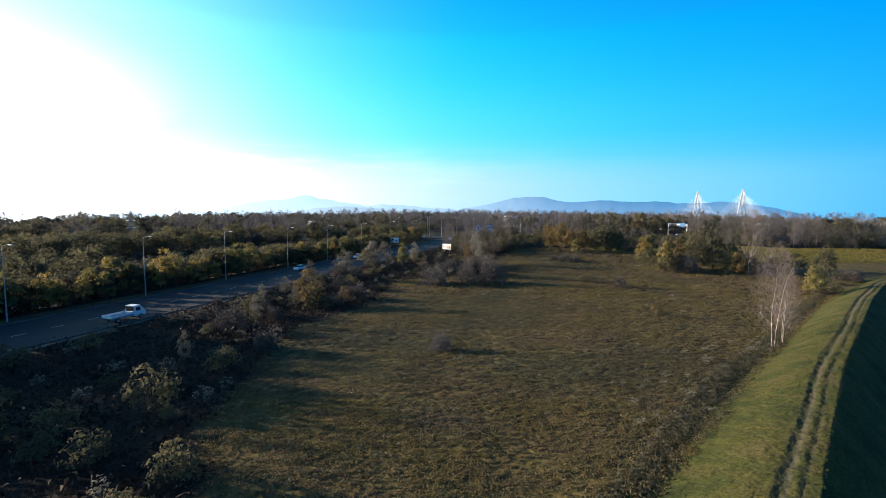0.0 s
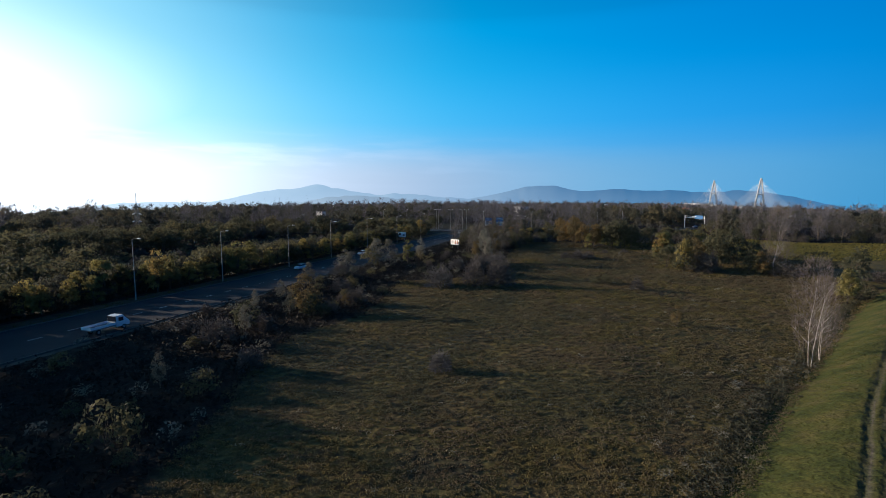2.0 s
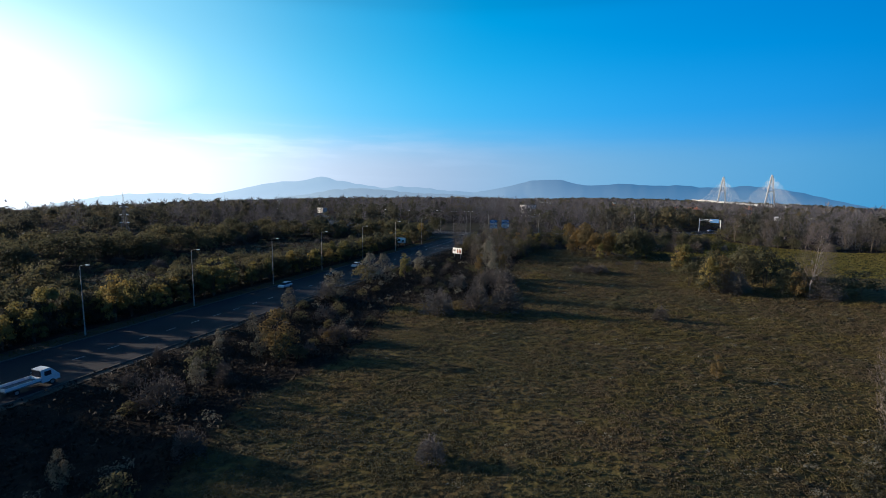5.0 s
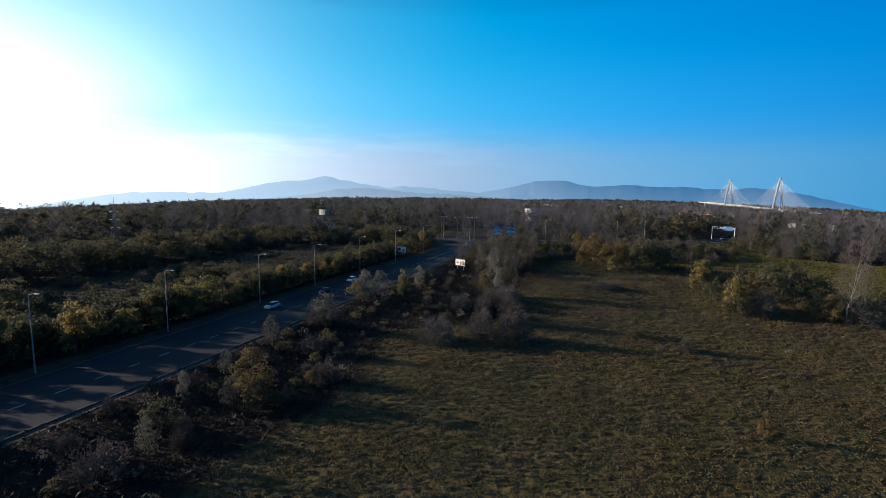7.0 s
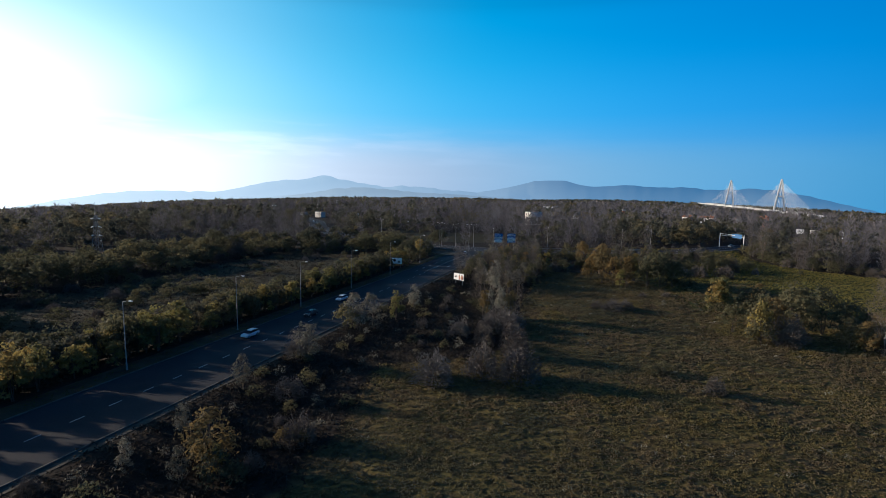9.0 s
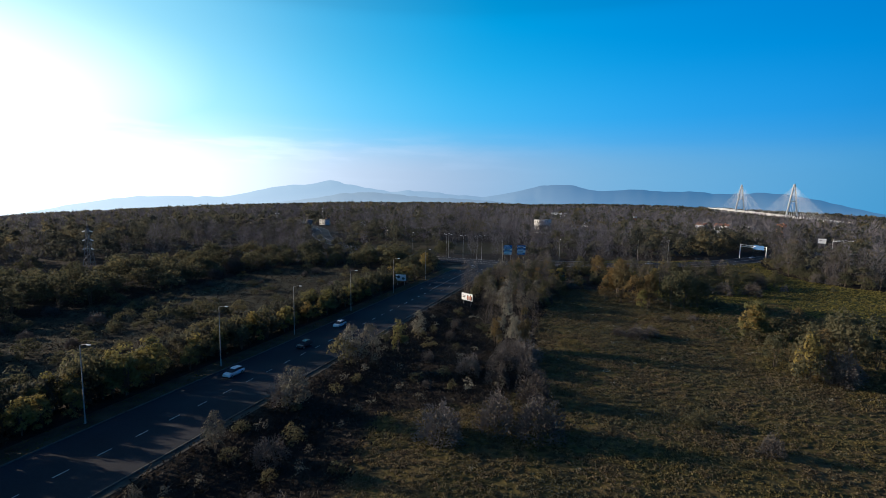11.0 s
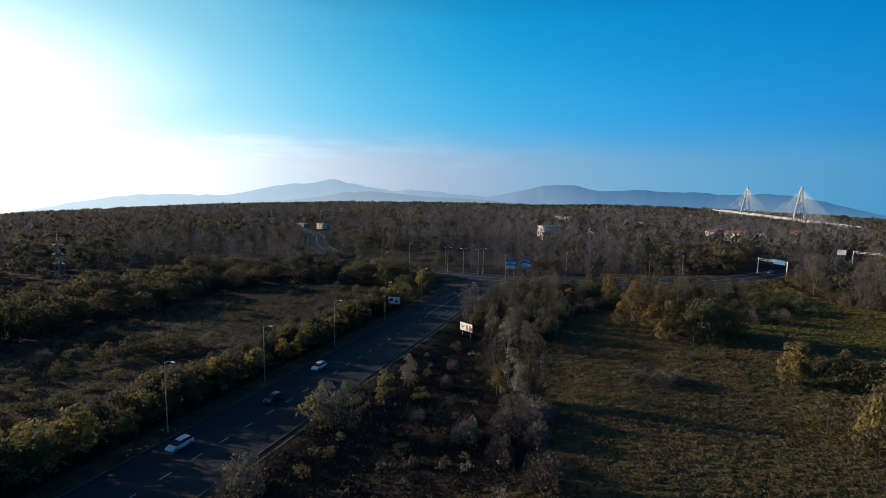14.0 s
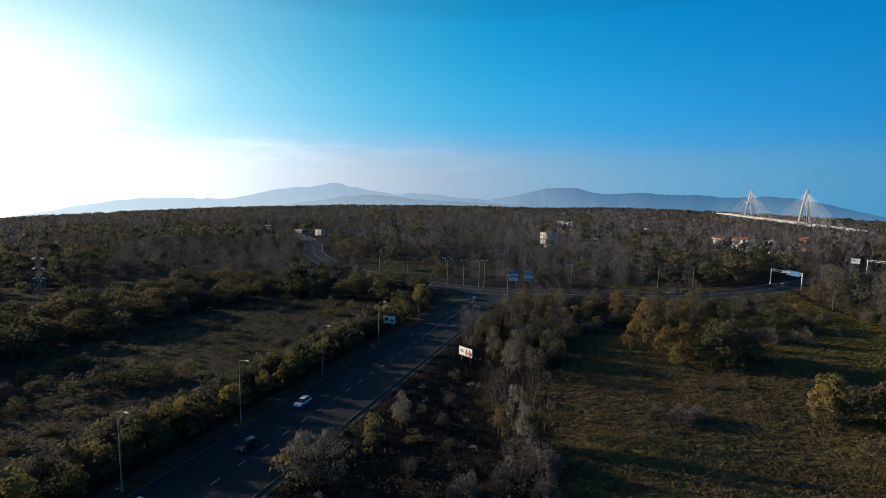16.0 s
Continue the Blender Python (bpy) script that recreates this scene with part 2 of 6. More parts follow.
def soil():
    """Meadow, dike turf and woodland floor, by the land-use values of the ground's points."""
    m, n, l, b = material("meadow_soil", 0.95, 0, 0.1)
    patch, _ = noise_ramp(n, l, 0.11, [(0.30, (0.078, 0.068, 0.036)), (0.42, (0.104, 0.088, 0.033)), (0.50, (0.124, 0.098, 0.035)), (0.57, (0.112, 0.084, 0.041)), (0.66, (0.108, 0.086, 0.032)), (0.75, (0.145, 0.106, 0.036))], detail=9.0)
    tuft, tx = noise_ramp(n, l, 1.1, [(0.34, (0.48, 0.48, 0.48)), (0.48, (0.78, 0.78, 0.77)), (0.58, (1.02, 1.0, 0.96)), (0.72, (1.25, 1.2, 1.14))], detail=12.0)
    field = mix_rgb(n, l, 1.0, patch.outputs[0], tuft.outputs[0], "MULTIPLY")
    turf_big, _ = noise_ramp(n, l, 0.3, [(0.32, (0.038, 0.047, 0.015)), (0.45, (0.058, 0.066, 0.019)), (0.55, (0.074, 0.073, 0.022)), (0.7, (0.092, 0.080, 0.032))], detail=10.0)
    turf_fine, _ = noise_ramp(n, l, 5.0, [(0.3, (0.5, 0.5, 0.5)), (0.7, (1.25, 1.25, 1.15))], detail=8.0)
    turf = mix_rgb(n, l, 1.0, turf_big.outputs[0], turf_fine.outputs[0], "MULTIPLY")
    # brown woodland litter, its base colour lowered further for the trees' shade
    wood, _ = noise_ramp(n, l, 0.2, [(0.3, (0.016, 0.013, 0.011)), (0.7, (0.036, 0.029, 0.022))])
    dry, _ = noise_ramp(n, l, 0.35, [(0.3, (0.026, 0.026, 0.018)), (0.7, (0.062, 0.056, 0.036))])
    col = field
    earth, _ = noise_ramp(n, l, 1.6, [(0.3, (0.085, 0.072, 0.056)), (0.55, (0.13, 0.112, 0.09)), (0.7, (0.18, 0.158, 0.13))], detail=9.0)
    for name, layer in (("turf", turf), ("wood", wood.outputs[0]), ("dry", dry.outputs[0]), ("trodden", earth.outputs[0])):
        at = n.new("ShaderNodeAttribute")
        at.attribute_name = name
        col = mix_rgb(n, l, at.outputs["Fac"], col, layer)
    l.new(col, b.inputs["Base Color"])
    bp = n.new("ShaderNodeBump")
    bp.inputs["Strength"].default_value, bp.inputs["Distance"].default_value = 0.8, 0.35
    l.new(tx.outputs["Fac"], bp.inputs["Height"])
    l.new(bp.outputs[0], b.inputs["Normal"])
    return m


ASPHALT, SOIL = asphalt(), soil()

# ---- plan ----
RNG = np.random.default_rng(7)
ROAD_A, ROAD_B = np.array([-64.6, 105.3]), np.array([-18.8, 258.1])   # line of lamp feet beside the main road
RU = (ROAD_B - ROAD_A) / np.linalg.norm(ROAD_B - ROAD_A)
RN = np.array([RU[1], -RU[0]])
CROSS = np.array([(420, 530), (284, 436), (230, 398), (172, 357), (140, 335), (107, 319), (60, 311), (17, 311), (-20, 322), (-63, 350),
                  (-98, 392), (-122, 440), (-147, 515), (-200, 617), (-300, 720)], float)
DIKE = np.array([(-60, -48), (-20, -7), (20, 33.5), (44, 60.5), (84, 102), (104, 121), (140, 148), (200, 180), (400, 250)], float)
FIELD_EDGE = np.array([(-8, -60), (-12, 25), (-24, 50), (-26, 86), (-18, 100), (-16, 116), (-15.5, 138), (-2, 142), (8, 147), (13, 160), (15, 172), (20, 200), (27, 228), (32, 252)], float)

FAR_ROAD = np.array([(-86, 350), (-98, 392), (-122, 440), (-147, 515), (-200, 617)], float)   # the woods stand back from this stretch
MEADOW_EDGE = np.array([(166, 350), (160, 335), (154, 312), (155, 290), (161, 275), (175, 262), (330, 238)], float)   # woods begin beyond this line


def along(s, n):
    """A point beside the main road: s metres along it, n metres to the right of the lamp line."""
    p = ROAD_A + RU * s + RN * n
    return float(p[0]), float(p[1])


def road_sn(x, y):
    dx, dy = x - ROAD_A[0], y - ROAD_A[1]
    return dx * RU[0] + dy * RU[1], dx * RN[0] + dy * RN[1]


def line_distance(x, y, line):
    """Distance from a polyline, and the side (positive to the right of its way)."""
    best = np.full(np.shape(x), 1e9)
    side = np.zeros(np.shape(x))
    for a, b in zip(line[:-1], line[1:]):
        d = b - a
        q = np.clip(((x - a[0]) * d[0] + (y - a[1]) * d[1]) / (d @ d), 0, 1)
        ex, ey = x - (a[0] + q * d[0]), y - (a[1] + q * d[1])
        r = np.hypot(ex, ey)
        near = r < best
        best = np.where(near, r, best)
        side = np.where(near, np.sign(d[1] * ex - d[0] * ey), side)
    return best, side


def smooth(v, a, b):
    q = np.clip((v - a) / (b - a), 0, 1)
    return q * q * (3 - 2 * q)


def height(x, y):
    """The ground's height."""
    x, y = np.asarray(x, float), np.asarray(y, float)
    s, n = road_sn(x, y)
    road = np.minimum(np.where(s < 215, np.maximum(n - 20, -3 - n), 1e3).clip(0), (line_distance(x, y, CROSS)[0] - 9).clip(0))
    z = -1.5 * smooth(road, 0, 14) - 0.9 * smooth(x, 20, 60) * smooth(-y, -220, -120)
    near = np.hypot(x - 20, y - 120)
    wob = 0.22 * np.sin(x * 0.11 + 1.3 * np.sin(y * 0.05)) * np.sin(y * 0.09 + 0.7) + 0.1 * np.sin(x * 0.41 + y * 0.23) * np.sin(y * 0.37 - x * 0.11)
    z = z + wob * smooth(road, 2, 16)
    d, side = line_distance(x, y, DIKE)
    e = d * side
    crest = 1.25
    left = 0.6 * smooth(e, -9.0, -1.8) + 0.4 * np.clip((e + 9.0) / 10.5, 0, 1)
    right = 1 - smooth(e, -0.4, 6.9)
    up = right
    z = np.where(e < 0.7, z + (crest - z) * left, crest * up + (-4.2) * (1 - up) + 2.5 * smooth(e, 25, 90))
    far = np.hypot(x, y - 90)
    az = np.degrees(np.arctan2(x, np.maximum(y - 90, 1e-3)))
    bend = np.where(az < 0, 0.4 + 1.75 * np.minimum((az / 46) ** 2, 1.5), 0.4 + 0.7 * np.minimum((az / 38) ** 2, 1.5))
    lower = np.tan(np.radians(0.5 - 0.45 * smooth(az, 6, 20))) * (far - 650).clip(0)
    return z - (np.tan(np.radians(bend)) * (far - 320).clip(0) + lower) * smooth(y, 60, 200)


def ground_z(x, y):
    return float(height(x, y))


# ---- mesh helpers ----
def mesh_of(name, verts, faces, mat, smooth_faces=False, normals=None, **attributes):
    """A mesh from arrays; faces are rows of equal length. Normals: one a vertex, where foliage is shaded as a mass. Attributes: one number a vertex."""
    me = bpy.data.meshes.new(name)
    verts, faces = np.asarray(verts, np.float32), np.asarray(faces, np.int32)
    k = faces.shape[1]
    me.vertices.add(len(verts))
    me.vertices.foreach_set("co", verts.ravel())
    me.loops.add(faces.size)
    me.loops.foreach_set("vertex_index", faces.ravel())
    me.polygons.add(len(faces))
    me.polygons.foreach_set("loop_start", np.arange(0, faces.size, k, dtype=np.int32))
    me.polygons.foreach_set("use_smooth", np.full(len(faces), smooth_faces))
    for key, values in attributes.items():
        me.attributes.new(key, "FLOAT", "POINT").data.foreach_set("value", np.asarray(values, np.float32))
    if normals is not None:
        me.attributes.new("custom_normal", "FLOAT_VECTOR", "POINT").data.foreach_set("vector", np.asarray(normals, np.float32).ravel())
    me.materials.append(mat)
    me.update(calc_edges=True)
    me.validate()
    return me


def mass_normals(v, share, low=0.0, lift=0.25):
    """Normals for loose leaf triangles: part the leaf's own, part outward from the middle of the whole crown."""
    tri = v.reshape(-1, 3, 3)
    own = np.cross(tri[:, 1] - tri[:, 0], tri[:, 2] - tri[:, 0])
    own /= np.linalg.norm(own, axis=1, keepdims=True) + 1e-12
    mid = tri.mean(1)
    top, wide = mid[:, 2].max(), np.abs(mid[:, :2]).max() + 1e-6
    zc = low + 0.4 * (top - low)
    out = np.stack([mid[:, 0] / wide, mid[:, 1] / wide, (mid[:, 2] - zc) / (0.6 * (top - low)) + lift], 1)
    out /= np.linalg.norm(out, axis=1, keepdims=True) + 1e-9
    n = (1 - share) * own + share * out
    n /= np.linalg.norm(n, axis=1, keepdims=True) + 1e-9
    return np.repeat(n, 3, axis=0)


def part(name, bm, mat, parent, label=""):
    """Links a bmesh, or a mesh, as one mesh object under a thing."""
    if isinstance(bm, bmesh.types.BMesh):
        me = bpy.data.meshes.new(name)
        bm.normal_update()
        bm.to_mesh(me)
        bm.free()
        me.materials.append(mat)
    else:
        me = bm
    ob = new(name, me)
    ob.parent = parent
    return tagged(ob, label)


def thing(name, label, category, group="", at=None):
    ob = tagged(new(name), label, category, group)
    if at is not None:
        ob.matrix_world = at
    return ob


def box(bm, size, at=(0, 0, 0), rz=0.0, rx=0.0, ry=0.0, bevel=0.0):
    made = bmesh.ops.create_cube(bm, size=1, matrix=pose(*at, rx, ry, rz) @ Matrix.Diagonal((*size, 1)))
    if bevel:
        edges = {e for v in made["verts"] for e in v.link_edges}
        bmesh.ops.bevel(bm, geom=list(edges), offset=bevel, segments=1, affect="EDGES")
    return bm


def rod(bm, a, b, r0, r1=None, sides=8):
    """A tapered round bar from a to b."""
    a, b = Vector(a), Vector(b)
    d = b - a
    turn = d.to_track_quat("Z", "Y").to_matrix().to_4x4()
    bmesh.ops.create_cone(bm, cap_ends=True, segments=sides, radius1=r0, radius2=r0 if r1 is None else r1, depth=d.length,
                          matrix=Matrix.Translation((a + b) / 2) @ turn)
    return bm


# ---- ground ----
def spread(lo, hi, step, far_lo, far_hi):
    mid = list(np.arange(lo, hi + 0.1, step))
    up, dn, st = [mid[-1]], [mid[0]], step
    while up[-1] < far_hi:
        st *= 1.12
        up.append(min(up[-1] + st, far_hi))
    st = step
    while dn[-1] > far_lo:
        st *= 1.12
        dn.append(max(dn[-1] - st, far_lo))
    return np.array(dn[:0:-1] + mid + up[1:])


GX, GY = spread(-160, 200, 2.6, -4800, 4800), spread(-20, 330, 2.6, -1500, 4800)


def sheet_z(x, y):
    """The height of the ground sheet itself, between its points."""
    i, j = np.searchsorted(GX, x) - 1, np.searchsorted(GY, y) - 1
    u, v = (x - GX[i]) / (GX[i + 1] - GX[i]), (y - GY[j]) / (GY[j + 1] - GY[j])
    c = [[height(GX[i + a], GY[j + b]) for b in (0, 1)] for a in (0, 1)]
    return (1 - u) * ((1 - v) * c[0][0] + v * c[0][1]) + u * ((1 - v) * c[1][0] + v * c[1][1])


def build_ground():
    xs, ys = GX, GY
    gx, gy = np.meshgrid(xs, ys)
    dd, ds = line_distance(gx, gy, DIKE)
    de = dd * ds
    gz = height(gx, gy) - 0.7 * smooth(de, -9.5, -6.5) * (1 - smooth(de, 9.0, 12.5)) * (gx < 150)
    v = np.stack([gx, gy, gz], -1).reshape(-1, 3)
    w = len(xs)
    i = (np.arange(len(ys) - 1)[:, None] * w + np.arange(w - 1)).ravel()
    f = np.concatenate([np.stack([i, i + 1, i + w + 1], 1), np.stack([i, i + w + 1, i + w], 1)])
    x, y = v[:, 0], v[:, 1]
    d, side = line_distance(x, y, DIKE)
    e = d * side
    turf = smooth(e, -8, -5) * (e < 40) * 1.0
    fe, fside = line_distance(x, y, FIELD_EDGE)
    fld = (fside > 0) & (y < np.where(x < 64, 252, 236)) & (e < 0)
    meadow = (x > 70) & (x < 260) & (y > 190) & (line_distance(x, y, MEADOW_EDGE)[1] > 0) & (y < 345)
    turf = np.maximum(turf, meadow * 0.9)
    s, n = road_sn(x, y)
    dry = ((n < -14) & (n > -80) & (s > 16) & (s < 175)) * 0.9 + ((x > -70) & (x < 25) & (y > 360) & (y < 430)) * 0.6
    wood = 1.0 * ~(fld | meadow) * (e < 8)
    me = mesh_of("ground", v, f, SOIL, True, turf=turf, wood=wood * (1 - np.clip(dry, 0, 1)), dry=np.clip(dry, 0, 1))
    return tagged(new("ground", me), "rough autumn meadow and woodland ground with a grassy dike", "ground", kind="structure")


build_ground()


def build_dike():
    """The dike with its turf, worn crest and wheel ruts."""
    line = []
    for a, b in zip(DIKE[:6], DIKE[1:7]):
        k = int(np.linalg.norm(b - a) / 0.8)
        line += [a + (b - a) * q / k for q in range(k)]
    line = np.array(line)
    for _ in range(40):
        line[1:-1] = 0.25 * line[:-2] + 0.5 * line[1:-1] + 0.25 * line[2:]
    t = np.gradient(line, axis=0)
    t /= np.linalg.norm(t, axis=1, keepdims=True)
    nn = np.stack([t[:, 1], -t[:, 0]], 1)
    e = np.concatenate([np.arange(-10.4, -3.2, 0.6), np.arange(-3.2, 1.9, 0.17), np.arange(2.0, 13.0, 0.7)])
    s = np.arange(len(line)) * 0.8
    sway = 0.12 * np.sin(s * 0.12) + 0.05 * np.sin(s * 0.29 + 1) + 0.03 * np.sin(s * 0.9)
    p = line[:, None] + nn[:, None] * e[None, :, None]
    z = height(p[..., 0], p[..., 1])
    ee = e[None] - sway[:, None]
    rng = np.random.default_rng(12)
    wear = 0.75 + 0.25 * np.interp(s, s[::6], rng.normal(size=len(s[::6])))[:, None]
    dip = lambda at, wide: np.exp(-((ee - at) / wide) ** 2)
    z = z - 0.09 * dip(-1.5, 0.22) - 0.05 * dip(-1.2, 0.2) - 0.06 * dip(-0.35, 0.16) + 0.03 * dip(-0.75, 0.3) + 0.03 * dip(-2.0, 0.3)
    z = z + 0.025 * rng.normal(size=z.shape) * (np.abs(e + 1) < 8)[None]
    edge = (e < -10.0) | (e > 12.4)
    z[:, edge] -= 0.4
    trodden = np.clip(dip(-1.18, 0.13) * 1.0 * wear + 0.45 * dip(-0.35, 0.14) * wear + 0.25 * dip(-1.55, 0.25), 0, 1)
    v = np.concatenate([p, z[..., None]], -1).reshape(-1, 3)
    w = len(e)
    i = (np.arange(len(line) - 1)[:, None] * w + np.arange(w - 1)).ravel()
    f = np.stack([i, i + w, i + w + 1, i + 1], 1)[:, ::-1]
    me = mesh_of("dike", v, f, SOIL, True, turf=np.ones(len(v)), trodden=trodden.ravel())
    return tagged(new("dike", me), "grassy flood dike with rutted wheel tracks on its crest", "dike", kind="structure")


build_dike()


def ribbon(name, line, n0, n1, lift, mat, step=4.0, wobble=0.0):
    """A strip along a polyline from n0 to n1 metres to its right, laid on the ground with a thickness."""
    pts = []
    for a, b in zip(line[:-1], line[1:]):
        k = max(1, int(np.linalg.norm(b - a) / step))
        pts += [a + (b - a) * q / k for q in range(k)]
    pts = np.array(pts + [line[-1]])
    for _ in range(6):
        pts[1:-1] = 0.25 * pts[:-2] + 0.5 * pts[1:-1] + 0.25 * pts[2:]
    t = np.gradient(pts, axis=0)
    t /= np.linalg.norm(t, axis=1, keepdims=True)
    nn = np.stack([t[:, 1], -t[:, 0]], 1)
    e0, e1 = pts + nn * n0, pts + nn * n1
    if wobble:
        sway = RNG.normal(size=(len(pts), 3))
        for _ in range(5):
            sway[1:-1] = 0.25 * sway[:-2] + 0.5 * sway[1:-1] + 0.25 * sway[2:]
        e0 = e0 + nn * (wobble * (2 * sway[:, :1] + sway[:, 1:2]))
        e1 = e1 + nn * (wobble * (2 * sway[:, :1] + sway[:, 2:]))
        z0, z1 = sheet_z(e0[:, 0], e0[:, 1]), sheet_z(e1[:, 0], e1[:, 1])
    else:
        z0 = z1 = height(pts[:, 0], pts[:, 1])
    out = 0.5 if wobble else 0.0
    rows = [np.c_[e0 - nn * out, z0 - (0.05 if wobble else 0.4)], np.c_[e0, z0 + lift], np.c_[e1, z1 + lift], np.c_[e1 + nn * out, z1 - (0.05 if wobble else 0.4)]]
    v = np.stack(rows, 1).reshape(-1, 3)
    i = np.arange(len(pts) - 1) * 4
    f = np.concatenate([np.stack([i + k, i + k + 1, i + k + 5, i + k + 4], 1) for k in range(3)])
    return new(name, mesh_of(name, v, f[:, ::-1], mat))


MAIN = np.array([along(-190, 0), along(202, 0)])
main_road = tagged(ribbon("road_main", MAIN, 2.2, 18.7, 0.05, ASPHALT), "grey asphalt main road with dashed white centre line", "road", kind="structure")
cross_road = tagged(ribbon("road_cross", CROSS, -7.5, 7.5, 0.06, ASPHALT), "grey asphalt crossroad beyond the junction", "road", kind="structure")

# ---- plants ----
def tubes(segs, sides=4):
    """Tapered tubes round segments (a, b, r0, r1)."""
    a, b = np.array([s[0] for s in segs], float), np.array([s[1] for s in segs], float)
    r = np.array([(s[2], s[3]) for s in segs], float)
    d = b - a
    d /= np.linalg.norm(d, axis=1, keepdims=True) + 1e-9
    ref = np.where(np.abs(d[:, 2:]) > 0.9, [[1.0, 0, 0]], [[0, 0, 1.0]])
    p = np.cross(d, ref)
    p /= np.linalg.norm(p, axis=1, keepdims=True)
    q = np.cross(d, p)
    rings = []
    for end, k in ((a, 0), (b, 1)):
        for c in range(sides):
            w = 2 * math.pi * c / sides
            rings.append(end + (p * math.cos(w) + q * math.sin(w)) * r[:, k:k + 1])
    v = np.stack(rings, 1).reshape(-1, 3)
    i = np.arange(len(segs))[:, None] * 2 * sides
    c = np.arange(sides)
    n = (c + 1) % sides
    f = np.stack([i + c, i + n, i + n + sides, i + c + sides], -1).reshape(-1, 4)
    return v, f


def blades(centre, across, up):
    """One pointed leaf a row: centre, half width and half height vectors."""
    v = np.stack([centre - across * 1.2 - up, centre + across * 1.2 - up * 0.7, centre + up * 1.3], 1).reshape(-1, 3)
    return v, np.arange(len(v)).reshape(-1, 3)


def facing(p, a, d):
    """Turns the blades' width so that each shows its face outward from the stem."""
    flip = (np.cross(a, d) * (p * [1, 1, 0.3])).sum(1) < 0
    return np.where(flip[:, None], -a, a)


def unit(rng, n):
    v = rng.normal(size=(n, 3))
    return v / np.linalg.norm(v, axis=1, keepdims=True)


def leaf_crown(rng, h, low, radius, count, leaf, clumps=14, droop=0.0):
    """Leaf sprays on uneven clumps between the heights low and h."""
    mid, half = (h + low) / 2, (h - low) / 2
    c = unit(rng, clumps) * rng.uniform(0.45, 0.88, (clumps, 1))
    c[:, :2] *= np.where(c[:, 2:] > 0.2, 0.85, 1.0)
    side = np.linalg.norm(c[:, :2], axis=1, keepdims=True) + 1e-6
    c[:, :2] *= np.where(c[:, 2:] < -0.1, rng.uniform(0.5, 0.85, (clumps, 1)) / side, 1.0)
    c = c * [radius, radius, half] + [0, 0, mid]
    cr = rng.uniform(0.25, 0.5, clumps) * radius
    k = rng.integers(0, clumps, count)
    o = unit(rng, count)
    o[:, 2] = np.abs(o[:, 2]) * 1.0 - 0.25
    p = c[k] + o * (cr[k] * rng.uniform(0.72, 1.08, count))[:, None] + rng.normal(size=(count, 3)) * radius * 0.045
    p[:, 2] -= droop * rng.uniform(0, 1, count)
    nrm = o + 0.28 * unit(rng, count)
    nrm /= np.linalg.norm(nrm, axis=1, keepdims=True)
    a = np.cross(nrm, unit(rng, count))
    a /= np.linalg.norm(a, axis=1, keepdims=True)
    b = np.cross(nrm, a)
    sz = leaf * rng.uniform(0.5, 1.3, (count, 1))
    return blades(p, a * sz, b * sz * 0.75)


def twig_crown(rng, h, low, radius, count, width, length, lean=0.45, shape=1.0):
    """Bare twigs, upswept and outswept, filling a crown."""
    t = rng.uniform(0, 1, count) ** 0.8
    env = radius * np.sin(np.pi * np.clip(0.12 + 0.8 * t, 0, 1)) ** shape
    w = rng.uniform(0, 2 * math.pi, count)
    lobes = 1 + 0.28 * np.sin(3 * w + 5 * t + rng.uniform(0, 6)) * np.sin(2 * w + 1.0)
    r = env * lobes * rng.uniform(0.15, 1.0, count) ** 0.5
    p = np.stack([r * np.cos(w), r * np.sin(w), low + (h - low) * t], 1)
    d = np.stack([np.cos(w) * lean, np.sin(w) * lean, np.ones(count)], 1) + 0.35 * unit(rng, count)
    d /= np.linalg.norm(d, axis=1, keepdims=True)
    a = np.cross(d, unit(rng, count))
    a /= np.linalg.norm(a, axis=1, keepdims=True)
    a = facing(p, a, d)
    ln = length * rng.uniform(0.5, 1.3, (count, 1))
    v, f = blades(p, a * width * rng.uniform(0.6, 1.3, (count, 1)), d * ln)
    return v, f


